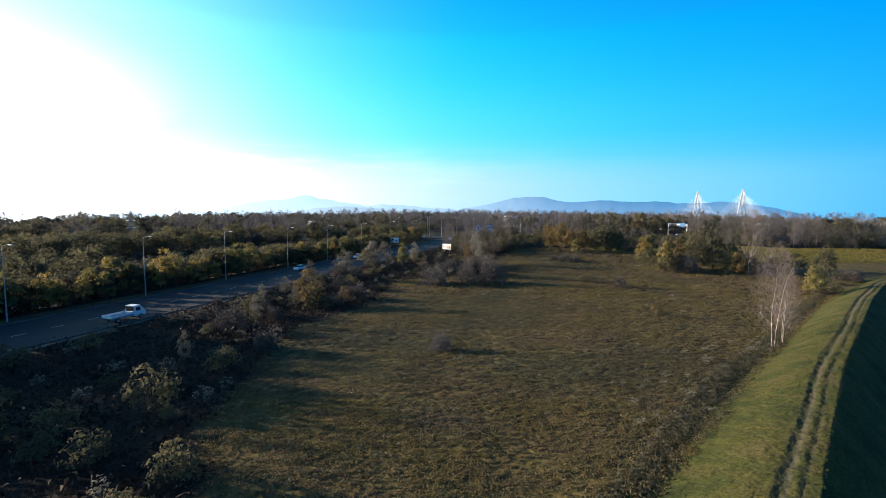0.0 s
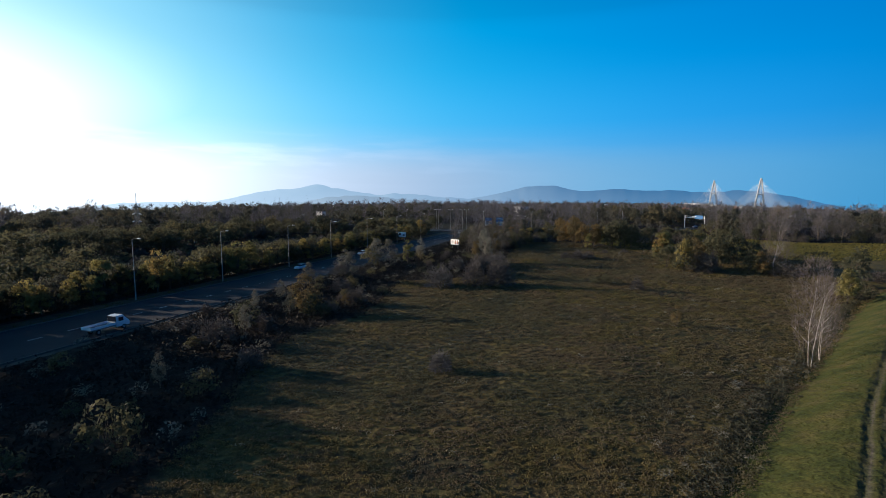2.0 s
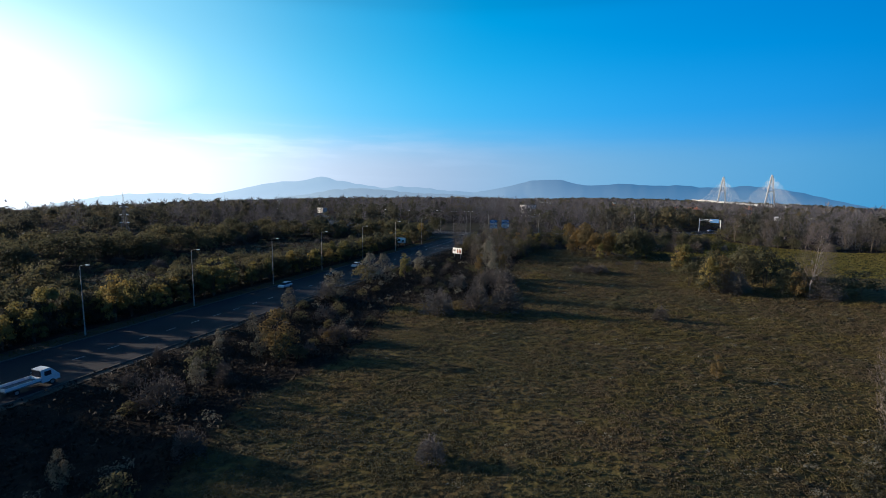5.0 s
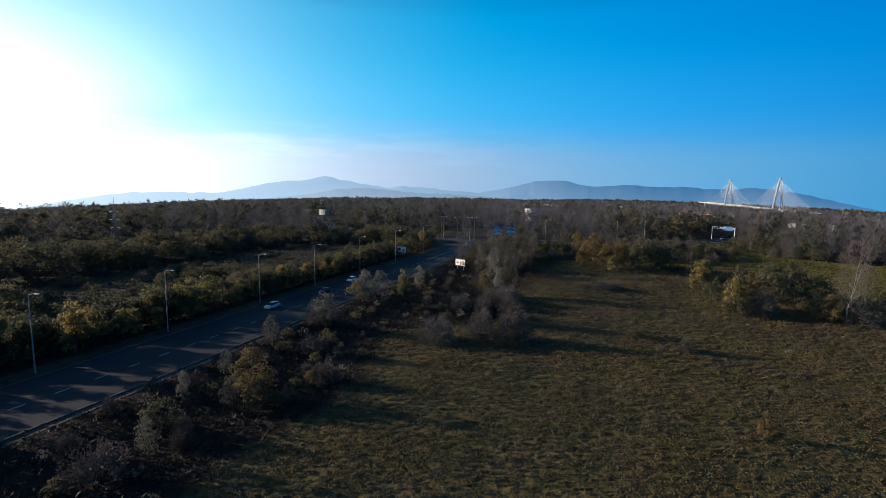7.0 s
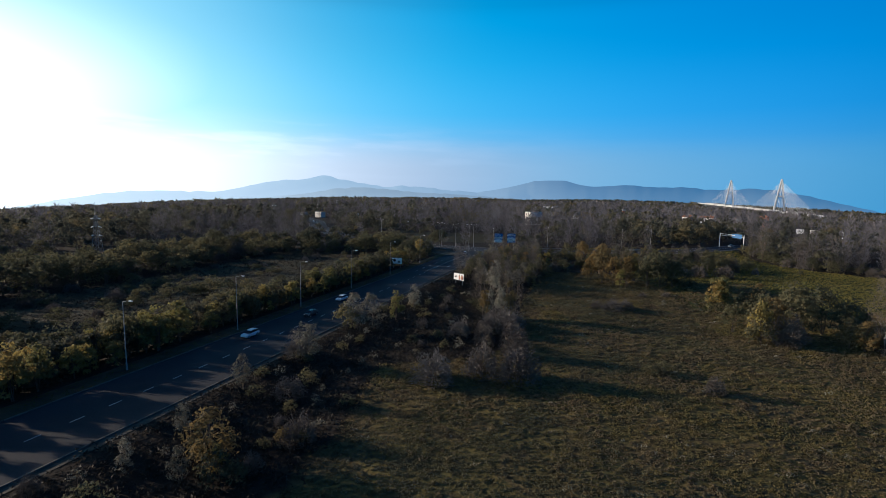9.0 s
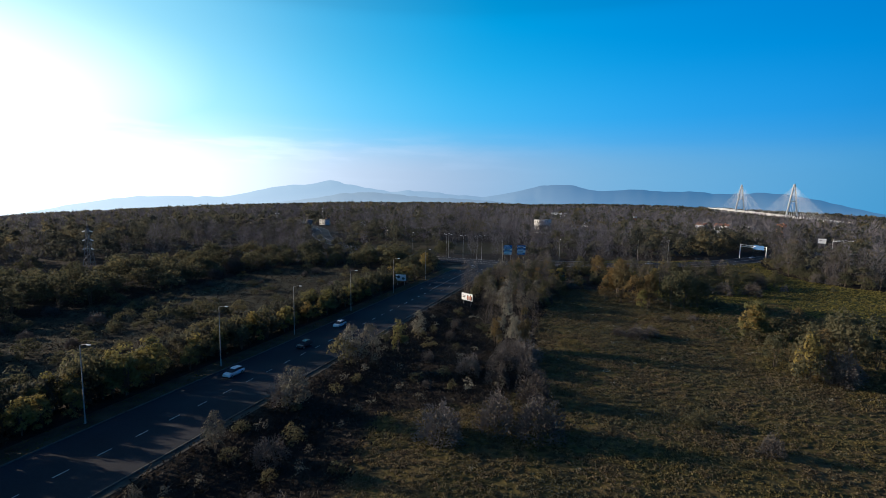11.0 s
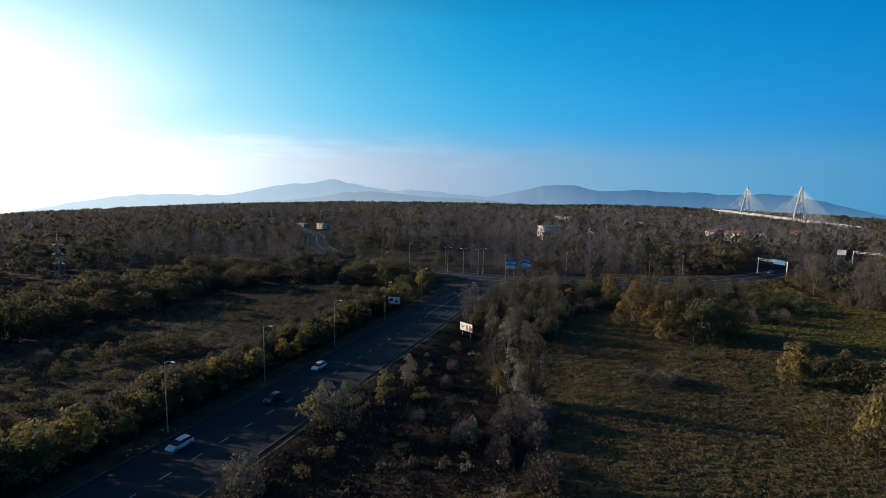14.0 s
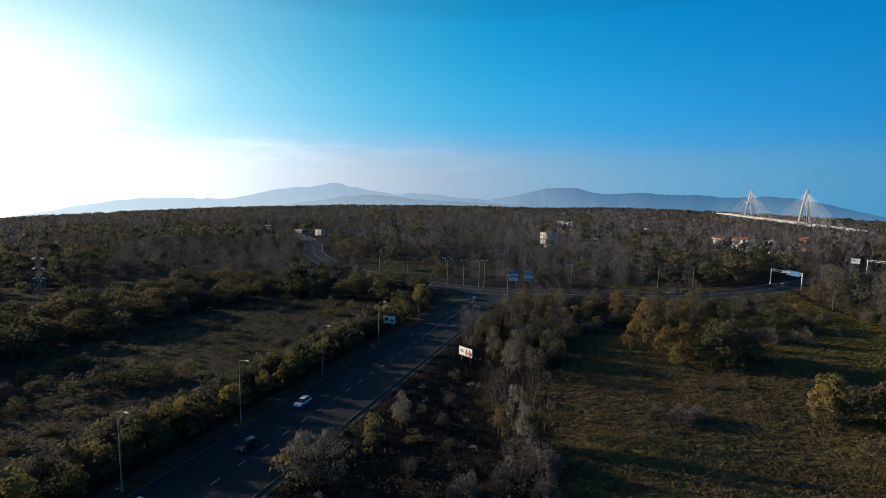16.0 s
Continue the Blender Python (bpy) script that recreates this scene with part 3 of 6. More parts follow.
def limb_segments(rng, h, radius, r0, limbs, low=0.3, stems=1, spread_out=0.1, twigs=3):
    """A trunk or several stems, limbs, and twigs on the limbs."""
    segs = []
    for s in range(stems):
        base = np.array([rng.normal() * 0.12 * (stems > 1), rng.normal() * 0.12 * (stems > 1), 0.0])
        lean = rng.normal(size=2) * spread_out * h
        pts = [base + [lean[0] * q ** 1.4 + rng.normal() * 0.02 * h * (q > 0), lean[1] * q ** 1.4 + rng.normal() * 0.02 * h * (q > 0), h * 0.93 * q] for q in (0, 0.2, 0.45, 0.7, 1.0)]
        rs = [r0, r0 * 0.8, r0 * 0.58, r0 * 0.34, r0 * 0.1]
        pts[0][2] = -0.3
        segs += [(pts[i], pts[i + 1], rs[i], rs[i + 1]) for i in range(4)]
        for _ in range(max(1, limbs // stems)):
            q = rng.uniform(low, 0.92)
            i = min(3, int(np.searchsorted([0.2, 0.45, 0.7], q)))
            lo = (0, 0.2, 0.45, 0.7)[i]
            hi = (0.2, 0.45, 0.7, 1.0)[i]
            a = pts[i] + (pts[i + 1] - pts[i]) * (q - lo) / (hi - lo)
            w = rng.uniform(0, 2 * math.pi)
            ln = radius * rng.uniform(0.6, 1.0) * (1.25 - 0.7 * q)
            b = a + np.array([math.cos(w) * ln, math.sin(w) * ln, ln * rng.uniform(0.5, 1.3)])
            rr = r0 * 0.36 * (1.1 - q)
            segs.append((a, b, rr, rr * 0.3))
            for _ in range(twigs):
                c = a + (b - a) * rng.uniform(0.35, 0.95)
                dd = unit(rng, 1)[0] * 0.6 + [0, 0, 0.6]
                segs.append((c, c + dd * ln * 0.5, rr * 0.35, rr * 0.12))
    return segs


PLANTS = {}


def plant_kind(kind, seed):
    """The trunk and crown meshes of one plant about 10 m high (shrubs 5 m), made once."""
    key = (kind, seed)
    if key in PLANTS:
        return PLANTS[key]
    rng = np.random.default_rng(hash_of(kind) + seed)
    bark, mat = BARK, GREEN_LEAF
    if kind == "yellow":
        seg = limb_segments(rng, 8.6, 2.6, 0.11, 10, 0.15, 4, 0.12, 1)
        cr, mat = leaf_crown(rng, 9.8, -0.2, 2.9, 1280, 0.24, 28), YELLOW_LEAF
    elif kind == "rust":
        seg = limb_segments(rng, 8.8, 2.6, 0.12, 10, 0.15, 3, 0.1, 1)
        cr, mat = leaf_crown(rng, 9.8, -0.1, 2.9, 1300, 0.19, 28), RUST_LEAF
    elif kind == "green":
        seg = limb_segments(rng, 8.6, 3.2, 0.15, 9, 0.12, 3, 0.14, 1)
        cr, mat = leaf_crown(rng, 9.8, 0.1, 3.9, 880, 0.275, 34), GREEN_LEAF
    elif kind == "bush":
        seg = limb_segments(rng, 4.4, 2.2, 0.06, 8, 0.1, 4, 0.2, 0)
        cr, mat = leaf_crown(rng, 4.9, -0.2, 2.9, 560, 0.21, 22), GREEN_LEAF
    elif kind == "grey_shrub":
        seg = limb_segments(rng, 4.5, 2.0, 0.045, 14, 0.08, 7, 0.24, 0)
        cr, mat = dome_crown(rng, 4.6, 2.7, 2600, 0.056, 0.13), GREY_TWIG
    elif kind == "pale_tree":
        seg = limb_segments(rng, 9.0, 2.6, 0.09, 14, 0.2, 4, 0.15, 1)
        cr, mat = leaf_crown(rng, 9.8, 0.9, 2.9, 1750, 0.137, 34), PALE_TWIG
    elif kind == "bare":
        seg = limb_segments(rng, 9.6, 2.3, 0.10, 24, 0.18, 2, 0.06, 2)
        cr, mat = twig_crown(rng, 10, 1.8, 1.9, 850, 0.016, 0.26, 0.8, 0.8), GREY_TWIG
    elif kind == "birch":
        bark = BIRCH_BARK
        seg = limb_segments(rng, 9.7, 2.2, 0.065, 34, 0.2, 2, 0.13, 4)
        cr, mat = twig_crown(rng, 10, 1.6, 2.5, 2600, 0.010, 0.24, 0.6, 0.6), PINK_TWIG
    elif kind == "weed":
        seg = limb_segments(rng, 2.2, 0.5, 0.02, 2, 0.3, 1, 0.18, 0)
        cr, mat = leaf_crown(rng, 2.5, 0.5, 0.9, 130, 0.09, 12), PALE_TWIG
    PLANTS[key] = (mesh_of("trunk", *tubes(seg, 3), bark, True), mesh_of("crown", *cr, mat, normals=mass_normals(cr[0], 0.72)))
    return PLANTS[key]


def hash_of(word):
    return sum(ord(c) * (i + 3) for i, c in enumerate(word))


def dome_crown(rng, h, radius, count, width, length):
    """Fine bare twigs filling a rounded dome down to the ground."""
    o = unit(rng, count)
    o[:, 2] = np.abs(o[:, 2])
    w = np.arctan2(o[:, 1], o[:, 0])
    lobes = 1 + 0.16 * np.sin(3 * w + rng.uniform(0, 6)) + 0.12 * np.sin(5 * w + 4 * o[:, 2])
    p = o * (rng.uniform(0.2, 1.0, count) ** 0.28 * lobes)[:, None] * [radius, radius, h]
    d = o + [0, 0, 0.25] + 0.7 * unit(rng, count)
    d /= np.linalg.norm(d, axis=1, keepdims=True)
    a = np.cross(d, unit(rng, count))
    a /= np.linalg.norm(a, axis=1, keepdims=True)
    a = facing(p, a, d)
    # the tangle of older wood inside stands closer
    thick = np.where(rng.uniform(size=(count, 1)) < 0.16, 2.6, 1.0)
    p = np.where(thick > 1, p * 0.8, p)
    return blades(p, a * width * thick * rng.uniform(0.6, 1.3, (count, 1)), d * length * thick ** 0.7 * rng.uniform(0.5, 1.4, (count, 1)))


LABELS = {
    "yellow": ("roadside_tree", "young roadside tree with yellowing autumn leaves", "tree", "roadside trees"),
    "rust": ("autumn_tree", "small tree with orange and yellow autumn leaves", "tree", "autumn trees"),
    "green": ("leafy_tree", "dark green leafy tree in late autumn", "tree", "leafy trees"),
    "bush": ("bush", "dense dark olive green bush in rough ground", "bush", "bushes"),
    "grey_shrub": ("bare_shrub", "leafless grey multi-stemmed shrub in the meadow", "shrub", "bare shrubs"),
    "pale_tree": ("pale_tree", "slender tree with pale silvery twigs beside the road", "tree", "pale trees"),
    "bare": ("bare_tree", "tall leafless grey-brown tree", "tree", "bare trees"),
    "birch": ("birch_tree", "leafless white-barked birch rising from rough grass", "tree", "birches"),
    "weed": ("tall_weed", "tall dry pale weed in dark scrub", "weed", "tall weeds"),
}
SOURCE = {}
FULL = {"bush": 5.0, "grey_shrub": 5.0, "weed": 2.5}


def plant(kind, x, y, h, wide=1.0, z=None):
    """A plant of that kind and height at a place; the first of each mesh is built, the others copy it."""
    seed = int(RNG.integers(0, 4))
    k = h / FULL.get(kind, 10.0)
    m = Matrix.Translation((x, y, (ground_z(x, y) if z is None else z) - 0.05)) @ Matrix.Rotation(RNG.uniform(0, 6.28), 4, "Z")
    key = (kind, seed)
    if key not in SOURCE:
        name, label, category, group = LABELS[kind]
        ob = thing(name, label, category, group)
        trunk, crown = plant_kind(kind, seed)
        part("trunk", trunk, None, ob)
        part("crown", crown, None, ob)
        SOURCE[key] = ob
    else:
        ob = copy_thing(SOURCE[key], Matrix())
    ob.matrix_basis = m @ Matrix.Diagonal((k * wide, k * wide, k, 1))
    return ob


# single plants that the clip lets one tell apart: kind, x, y, height, width
SINGLE = [
    ("birch", 48.5, 78, 15.5, 0.75), ("birch", 52.0, 81.0, 12.5, 0.7), ("yellow", 86, 119, 9, 0.9), ("green", 103, 138, 11, 0.8), ("bush", 92, 123, 5, 1.1), ("grey_shrub", 117, 146, 5, 1.3),
    ("grey_shrub", -4.2, 131, 8.1, 0.8), ("grey_shrub", 4.4, 134.5, 9.2, 0.62), ("grey_shrub", 10.8, 133, 9.2, 0.76), ("grey_shrub", 11.8, 146, 8.1, 0.68),
    ("grey_shrub", 5.6, 152, 6.2, 0.72), ("grey_shrub", 12, 159, 5.4, 0.8), ("grey_shrub", 0, 158, 6.0, 0.8),
    ("grey_shrub", 12.5, 166, 7.0, 0.9), ("grey_shrub", 45, 132, 3.6, 0.9), ("grey_shrub", -2, 73, 3.0, 1.0), ("rust", 39.5, 98, 4.2, 0.8), ("weed", 50, 113, 1.3, 1.6), ("weed", 52, 112, 1.0, 1.6), ("bush", 37, 141, 1.6, 1.4),
    ("rust", -29.6, 103, 8.6, 1.3), ("yellow", -27.8, 101, 4.6, 0.9), ("grey_shrub", -20.6, 109, 5.6, 0.8), ("rust", -22.5, 108, 3.0, 1.2), ("pale_tree", -34.5, 122, 6.5, 0.8), ("pale_tree", -28.6, 136, 8.8, 1.0), ("grey_shrub", -31, 138, 6.0, 0.9),
    ("pale_tree", -24.5, 158, 9.5, 0.9), ("pale_tree", -21, 160, 9.5, 0.9), ("yellow", -16.4, 168, 8.5, 0.8), ("bush", -27, 158, 6, 0.9), ("pale_tree", -13, 178, 8, 0.8),
    ("pale_tree", -31, 99, 5.2, 0.8), ("bush", -30, 51.5, 4.6, 0.9), ("pale_tree", -34, 65, 4.8, 0.6),
    ("grey_shrub", -36, 82, 6.0, 0.9), ("pale_tree", -33.5, 86, 5.5, 0.7), ("bush", -21, 40, 3.0, 1.0), ("bush", -40, 44, 5.0, 1.0), ("bush", -36, 92, 4.5, 1.0), ("bush", -27, 100, 4.0, 1.0),
    ("pale_tree", -36, 108, 5.0, 0.8), ("pale_tree", -38, 100, 4.6, 0.7), ("grey_shrub", -27, 122, 5.0, 0.9), ("weed", -19, 112, 2.4, 1.2),
    ("bare", 6, 178, 14, 0.8), ("pale_tree", 9, 176, 12.5, 0.6), ("bare", 12.5, 182, 15, 0.7), ("rust", 13, 175, 12, 0.55), ("bare", 15, 180, 13, 0.9), ("pale_tree", 10.5, 173, 10, 0.65), ("rust", 6.5, 176, 9, 0.6),
    ("bare", 4, 190, 11, 0.9), ("bare", 10, 206, 11, 1.0), ("pale_tree", 6.5, 221, 11, 0.7), ("grey_shrub", 10, 170, 6, 1.1), ("grey_shrub", 7, 162, 6, 1.0),
    ("green", 67, 223, 12, 0.85), ("green", 72, 224.5, 13, 0.85), ("green", 77, 226, 12, 0.8), ("green", 70, 230, 13, 0.85), ("green", 76, 231, 12, 0.8), ("bush", 81, 226, 7, 1.0),
    ("rust", 50, 236, 12, 0.9), ("rust", 53, 231, 13, 0.9), ("rust", 56, 226.5, 12, 0.9), ("rust", 60, 224, 10, 0.9), ("rust", 62, 229, 12, 0.9), ("rust", 54, 239, 14, 0.9), ("rust", 57, 245, 15, 0.9), ("rust", 48, 233, 9, 0.8),
    ("yellow", 57, 222, 8, 0.8), ("rust", 64, 235, 11, 0.8),
    ("bare", 70, 262, 18, 0.8), ("bare", 74, 265, 17, 0.8), ("bare", 78, 262, 18, 0.8), ("bare", 82, 267, 16, 0.8), ("bare", 66, 267, 17, 0.8), ("bare", 57, 279, 18, 1.0), ("rust", 55, 272, 13, 0.9), ("rust", 61, 258, 14, 0.9),
    ("yellow", 77.5, 194, 11.5, 1.1), ("yellow", 76.6, 193.4, 10.5, 1.05), ("yellow", 78.2, 193, 9.5, 1.0), ("bush", 86, 192, 8, 1.1), ("bush", 94, 190, 8, 1.1), ("rust", 90, 196, 9, 0.9), ("bush", 101, 193, 7.5, 1.2),
    ("green", 69, 171, 7.5, 1.0), ("yellow", 71, 163.5, 11.5, 0.78), ("green", 71.6, 164.5, 11.8, 0.72), ("rust", 76, 167, 11.5, 0.9), ("grey_shrub", 76, 161, 3.6, 1.3), ("bush", 70.6, 162, 5.5, 1.0), ("bush", 76, 192.5, 4.5, 1.2),
    ("grey_shrub", 22, 233, 4.6, 0.8), ("bush", 26, 239, 4.2, 1.0), ("grey_shrub", 31, 243, 5.0, 0.8), ("bare", 29, 247, 10, 1.0), ("bush", 35, 249, 4.4, 1.1), ("grey_shrub", 39, 253, 5.5, 0.8), ("bush", 44, 256, 5.0, 1.1), ("rust", 35, 256, 6.0, 0.9), ("grey_shrub", 24, 226, 3.8, 1.0), ("weed", 30, 236, 2.2, 1.4), ("green", 84, 170, 12, 0.9), ("green", 91, 171, 12.5, 0.9), ("bush", 98, 171, 9.5, 1.0), ("grey_shrub", 78, 164, 9, 0.9), ("green", 88, 178, 12, 0.9), ("rust", 80, 172, 10, 0.9),
    ("birch", 95, 157.5, 21, 0.7), ("rust", 92, 159, 8, 1.1), ("bare", 100, 160, 15, 0.9), ("bush", 96, 161, 7, 1.1), ("green", 90, 161, 8, 1.0), ("bush", 40, 141, 2.6, 1.0), ("bush", 37.5, 140, 2.2, 1.1), ("grey_shrub", 98, 157, 6, 1.3), ("bush", 106, 162, 7, 1.2), ("bush", 114, 165, 7, 1.2), ("rust", 100, 165, 9, 0.9),
    ("grey_shrub", 44, 188, 3.8, 1.4), ("grey_shrub", 48.5, 190, 2.9, 1.6), ("grey_shrub", 40, 190, 2.5, 1.5), ("grey_shrub", 60, 208, 1.8, 1.6), ("grey_shrub", 68, 209, 1.8, 1.6), ("pale_tree", 62, 196, 2.2, 1.2),
    ("yellow", 34, 263, 7, 1.0), ("bush", 27, 256, 6, 1.1), ("bush", 100, 262, 6, 1.2), ("bush", 113, 296, 7.5, 1.1), ("grey_shrub", 98, 250, 7, 0.9), ("grey_shrub", 108, 249, 7.5, 0.9), ("grey_shrub", 92, 252, 5, 1.1),
    ("bush", 124, 300, 7, 1.1), ("bush", 135, 306, 6, 1.1), ("grey_shrub", 119, 285, 5.5, 1.0), ("yellow", 131, 290, 6, 0.8), ("bush", 105, 300, 7, 1.0), ("bush", 96, 300, 8, 1.0), ("grey_shrub", 128, 262, 3, 1.0), ("bush", 147, 262, 2.5, 1.0),
]
for kind, x, y, h, wide in SINGLE:
    if kind == "grey_shrub" and h > 4:
        h, wide = 0.74 * h, 1.45 * wide
    plant(kind, x, y, h, wide)


def scatter(x0, x1, y0, y1, step, keep):
    """Jittered grid places for which keep(x, y) holds."""
    xs, ys = np.meshgrid(np.arange(x0, x1, step), np.arange(y0, y1, step))
    x = (xs + RNG.uniform(-0.45, 0.45, xs.shape) * step).ravel()
    y = (ys + RNG.uniform(-0.45, 0.45, xs.shape) * step).ravel()
    ok = keep(x, y)
    return x[ok], y[ok]


# row of young trees behind the lamps
for s in np.arange(-95, 186, 4.3):
    for row in range(3):
        px, py = along(s + RNG.uniform(-1.5, 1.5), -4.6 - 3.6 * row + RNG.uniform(-0.9, 0.9))
        if (row == 0 and 138 < s < 150) or RNG.uniform() < 0.09:
            continue
        kind = RNG.choice((["yellow", "yellow", "yellow", "yellow", "yellow", "yellow", "green"] if row < 2 else ["yellow", "green", "bush", "green"]) if s < 120 else ["yellow", "green", "bush", "green"])
        plant(str(kind), px, py, RNG.uniform(4, 6.5) if kind == "bush" else (RNG.uniform(6.2, 8.8) + 2.0 * math.sin(s * 0.21 + row)) * (1.0, 0.95, 0.8)[row], RNG.uniform(0.85, 1.15))

def thicket(name, places, label):
    """A belt of leafy growth that cannot be told apart plant by plant, in one mesh: rows of x, y, height, half width."""
    kinds = [leaf_crown(np.random.default_rng(80 + q), 1.0, -0.04, 0.58, 620, 0.042, 24) for q in range(4)]
    soft = [mass_normals(v, 0.65) for v, f in kinds]
    vs, fs, ts, ns, base = [], [], [], [], 0
    for x, y, h, r in places:
        q = int(RNG.integers(0, 4))
        v, f = kinds[q]
        w = RNG.uniform(0, 6.283)
        ns.append(np.stack([soft[q][:, 0] * math.cos(w) - soft[q][:, 1] * math.sin(w), soft[q][:, 0] * math.sin(w) + soft[q][:, 1] * math.cos(w), soft[q][:, 2]], -1))
        c, s = math.cos(w) * r / 0.58, math.sin(w) * r / 0.58
        vs.append(np.stack([v[:, 0] * c - v[:, 1] * s + x, v[:, 0] * s + v[:, 1] * c + y, v[:, 2] * h + ground_z(x, y)], -1))
        fs.append(f + base)
        ts.append(np.full(len(v), RNG.uniform(0.1, 0.7)))
        base += len(v)
    me = mesh_of(name, np.concatenate(vs), np.concatenate(fs), FOREST_LEAF, False, np.concatenate(ns), tint=np.concatenate(ts))
    return tagged(new(name, me), label, "thicket", kind="stuff")


# belt rows added mostly behind the trees, to keep sun off the road
belt = [(*along(s + RNG.uniform(-1.5, 1.5), -14.5 + RNG.uniform(-1, 1)), RNG.uniform(3.6, 6.0), RNG.uniform(2.4, 3.4)) for s in np.arange(-100, 150, 4.0)]
belt += [(*along(s + RNG.uniform(-1.2, 1.2), -7.0 + RNG.uniform(-0.8, 0.8)), RNG.uniform(2.2, 4.8), RNG.uniform(1.5, 2.5)) for s in np.arange(-60, 150, 3.6) if not 137 < s < 151]
belt += [(*along(s + RNG.uniform(-1.2, 1.2), -10.4 + RNG.uniform(-0.8, 0.8)), RNG.uniform(6.0, 7.4), RNG.uniform(2.5, 3.2)) for s in np.arange(-60, 150, 3.0)]
thicket("roadside_thicket", belt, "dense olive growth added between the roadside trees to shade the road")

# taller unseen trees back along the road by the flight's start, added for shade
tall = [(*along(s + RNG.uniform(-2, 2), -11 - 6 * row + RNG.uniform(-1.5, 1.5)), RNG.uniform(14.5, 19), RNG.uniform(4.0, 5.2)) for s in np.arange(-210, -27, 5.5) for row in range(2)]
thicket("roadside_woods", tall, "tall dark green woodland, out of view, added for its shade")
for k in range(46):
    q = RNG.uniform()
    plant("weed", 12 + 36 * q + RNG.normal() * 2.5, 46 + 34 * q + RNG.normal() * 2.5, RNG.uniform(0.5, 1.1), 1.3)

# scrub strip between road and meadow
s_x, s_y = scatter(-70, 40, 10, 300, 5.5, lambda x, y: (road_sn(x, y)[1] > 21.5) & (line_distance(x, y, FIELD_EDGE)[1] < 0) & (line_distance(x, y, CROSS)[0] > 14) & (y < 296))
for x, y in zip(s_x, s_y):
    r = RNG.uniform()
    if road_sn(x, y)[1] < 24 and y > 190:
        continue
    if y > 205 and (-8 < x < 8) and y < 222:
        continue
    if y > 205:
        kind = ["bush", "bare", "grey_shrub", "bare", "rust", "pale_tree", "green", "grey_shrub"][int(r * 8)]
        plant(kind, x, y, {"bush": 6.5, "bare": 12, "grey_shrub": 6, "rust": 8, "green": 9, "pale_tree": 10}[kind] * RNG.uniform(0.7, 1.1) * min(1, 0.6 + (311 - y) / 75), 0.9)
    elif r < 0.30:
        plant("bush", x, y, RNG.uniform(1.6, 3.2), 1.1)
    elif r < 0.45:
        plant("grey_shrub", x, y, RNG.uniform(1.6, 3.2), 1.0)
    elif r < 0.75:
        plant("weed", x, y, RNG.uniform(1.5, 2.6), 1.2)

# hedge between meadow and crossroad
h_x, h_y = scatter(22, 128, 236, 305, 7.0, lambda x, y: (line_distance(x, y, CROSS)[0] > 14) & ((y > 262) | (x < 33)))
for x, y in zip(h_x, h_y):
    kind = ["bush", "green", "grey_shrub", "bush", "bare", "yellow"][int(RNG.uniform() * 6)]
    plant(kind, x, y, min({"bush": 5.5, "green": 8.5, "grey_shrub": 5.5, "bare": 11, "yellow": 7}[kind] * RNG.uniform(0.7, 1.15), 4.6 + 0.22 * (311 - y)), 1.0)


# bushes and slender trees along the edge of the far meadow
e_x, e_y = scatter(140, 300, 225, 350, 5.0, lambda x, y: (line_distance(x, y, MEADOW_EDGE)[1] < 0) & (line_distance(x, y, MEADOW_EDGE)[0] < 13) & (line_distance(x, y, CROSS)[0] > 13) & (line_distance(x, y, DIKE)[1] < 0))
for x, y in zip(e_x, e_y):
    kind = ["bush", "grey_shrub", "bare", "bush", "bare", "green"][int(RNG.uniform() * 6)]
    plant(kind, x, y, {"bush": 5.0, "grey_shrub": 5.0, "bare": 18, "green": 8}[kind] * RNG.uniform(0.6, 1.15), 1.1)


# woods left of the main road
def left_wood(x, y):
    s, n = road_sn(x, y)
    clearing = ((n > -80) & (s > 62) & (s < 178)) | ((n > -66) & (n < -17) & (s > 20) & (s < 95)) | ((n > -84) & (n < -50) & (s > 36) & (s < 76))
    glade = (n < -128) & (n > -158) & (s > 20) & (s < 230)
    return (n < -13) & ~clearing & ~glade & (np.hypot(x, y - 90) < 250) & (np.degrees(np.arctan2(x, y - 20)) > -62) & (line_distance(x, y, CROSS)[0] > 12) & (line_distance(x, y, FAR_ROAD)[0] > 15)


w_x, w_y = scatter(-300, 0, 30, 345, 8.6, left_wood)
for x, y in zip(w_x, w_y):
    kind = ["green", "bush", "green", "green", "green", "grey_shrub", "green"][int(RNG.uniform() * 7)]
    plant(kind, x, y, {"bush": 7.0, "green": 10.0, "grey_shrub": 6.5}[kind] * RNG.uniform(0.75, 1.15), RNG.uniform(1.1, 1.4))
# low bushes standing in the clearing
for x, y, h in ((-88, 186, 4.6), (-84, 190, 5.4), (-79, 193, 5.6), (-74, 195, 5.0), (-70, 199, 4.4), (-81, 198, 4.6), (-104, 152, 4.2), (-98, 158, 4.0), (-92, 168, 3.0), (-121, 176, 4.0), (-63, 212, 3.0), (-100, 203, 3.4), (-58, 226, 2.6), (-93, 178, 3.0), (-88, 181, 2.6), (-98, 173, 3.0), (-84, 160, 3.4), (-80, 164, 3.0), (-87, 155, 2.8), (-77, 169, 2.6)):
    plant("bush", x, y, h, 1.25)
k_x, k_y = scatter(-190, -30, 120, 330, 12.0, lambda x, y: (road_sn(x, y)[1] < -24) & ~left_wood(x, y) & (np.hypot(x, y - 90) < 250) & (line_distance(x, y, CROSS)[0] > 14))
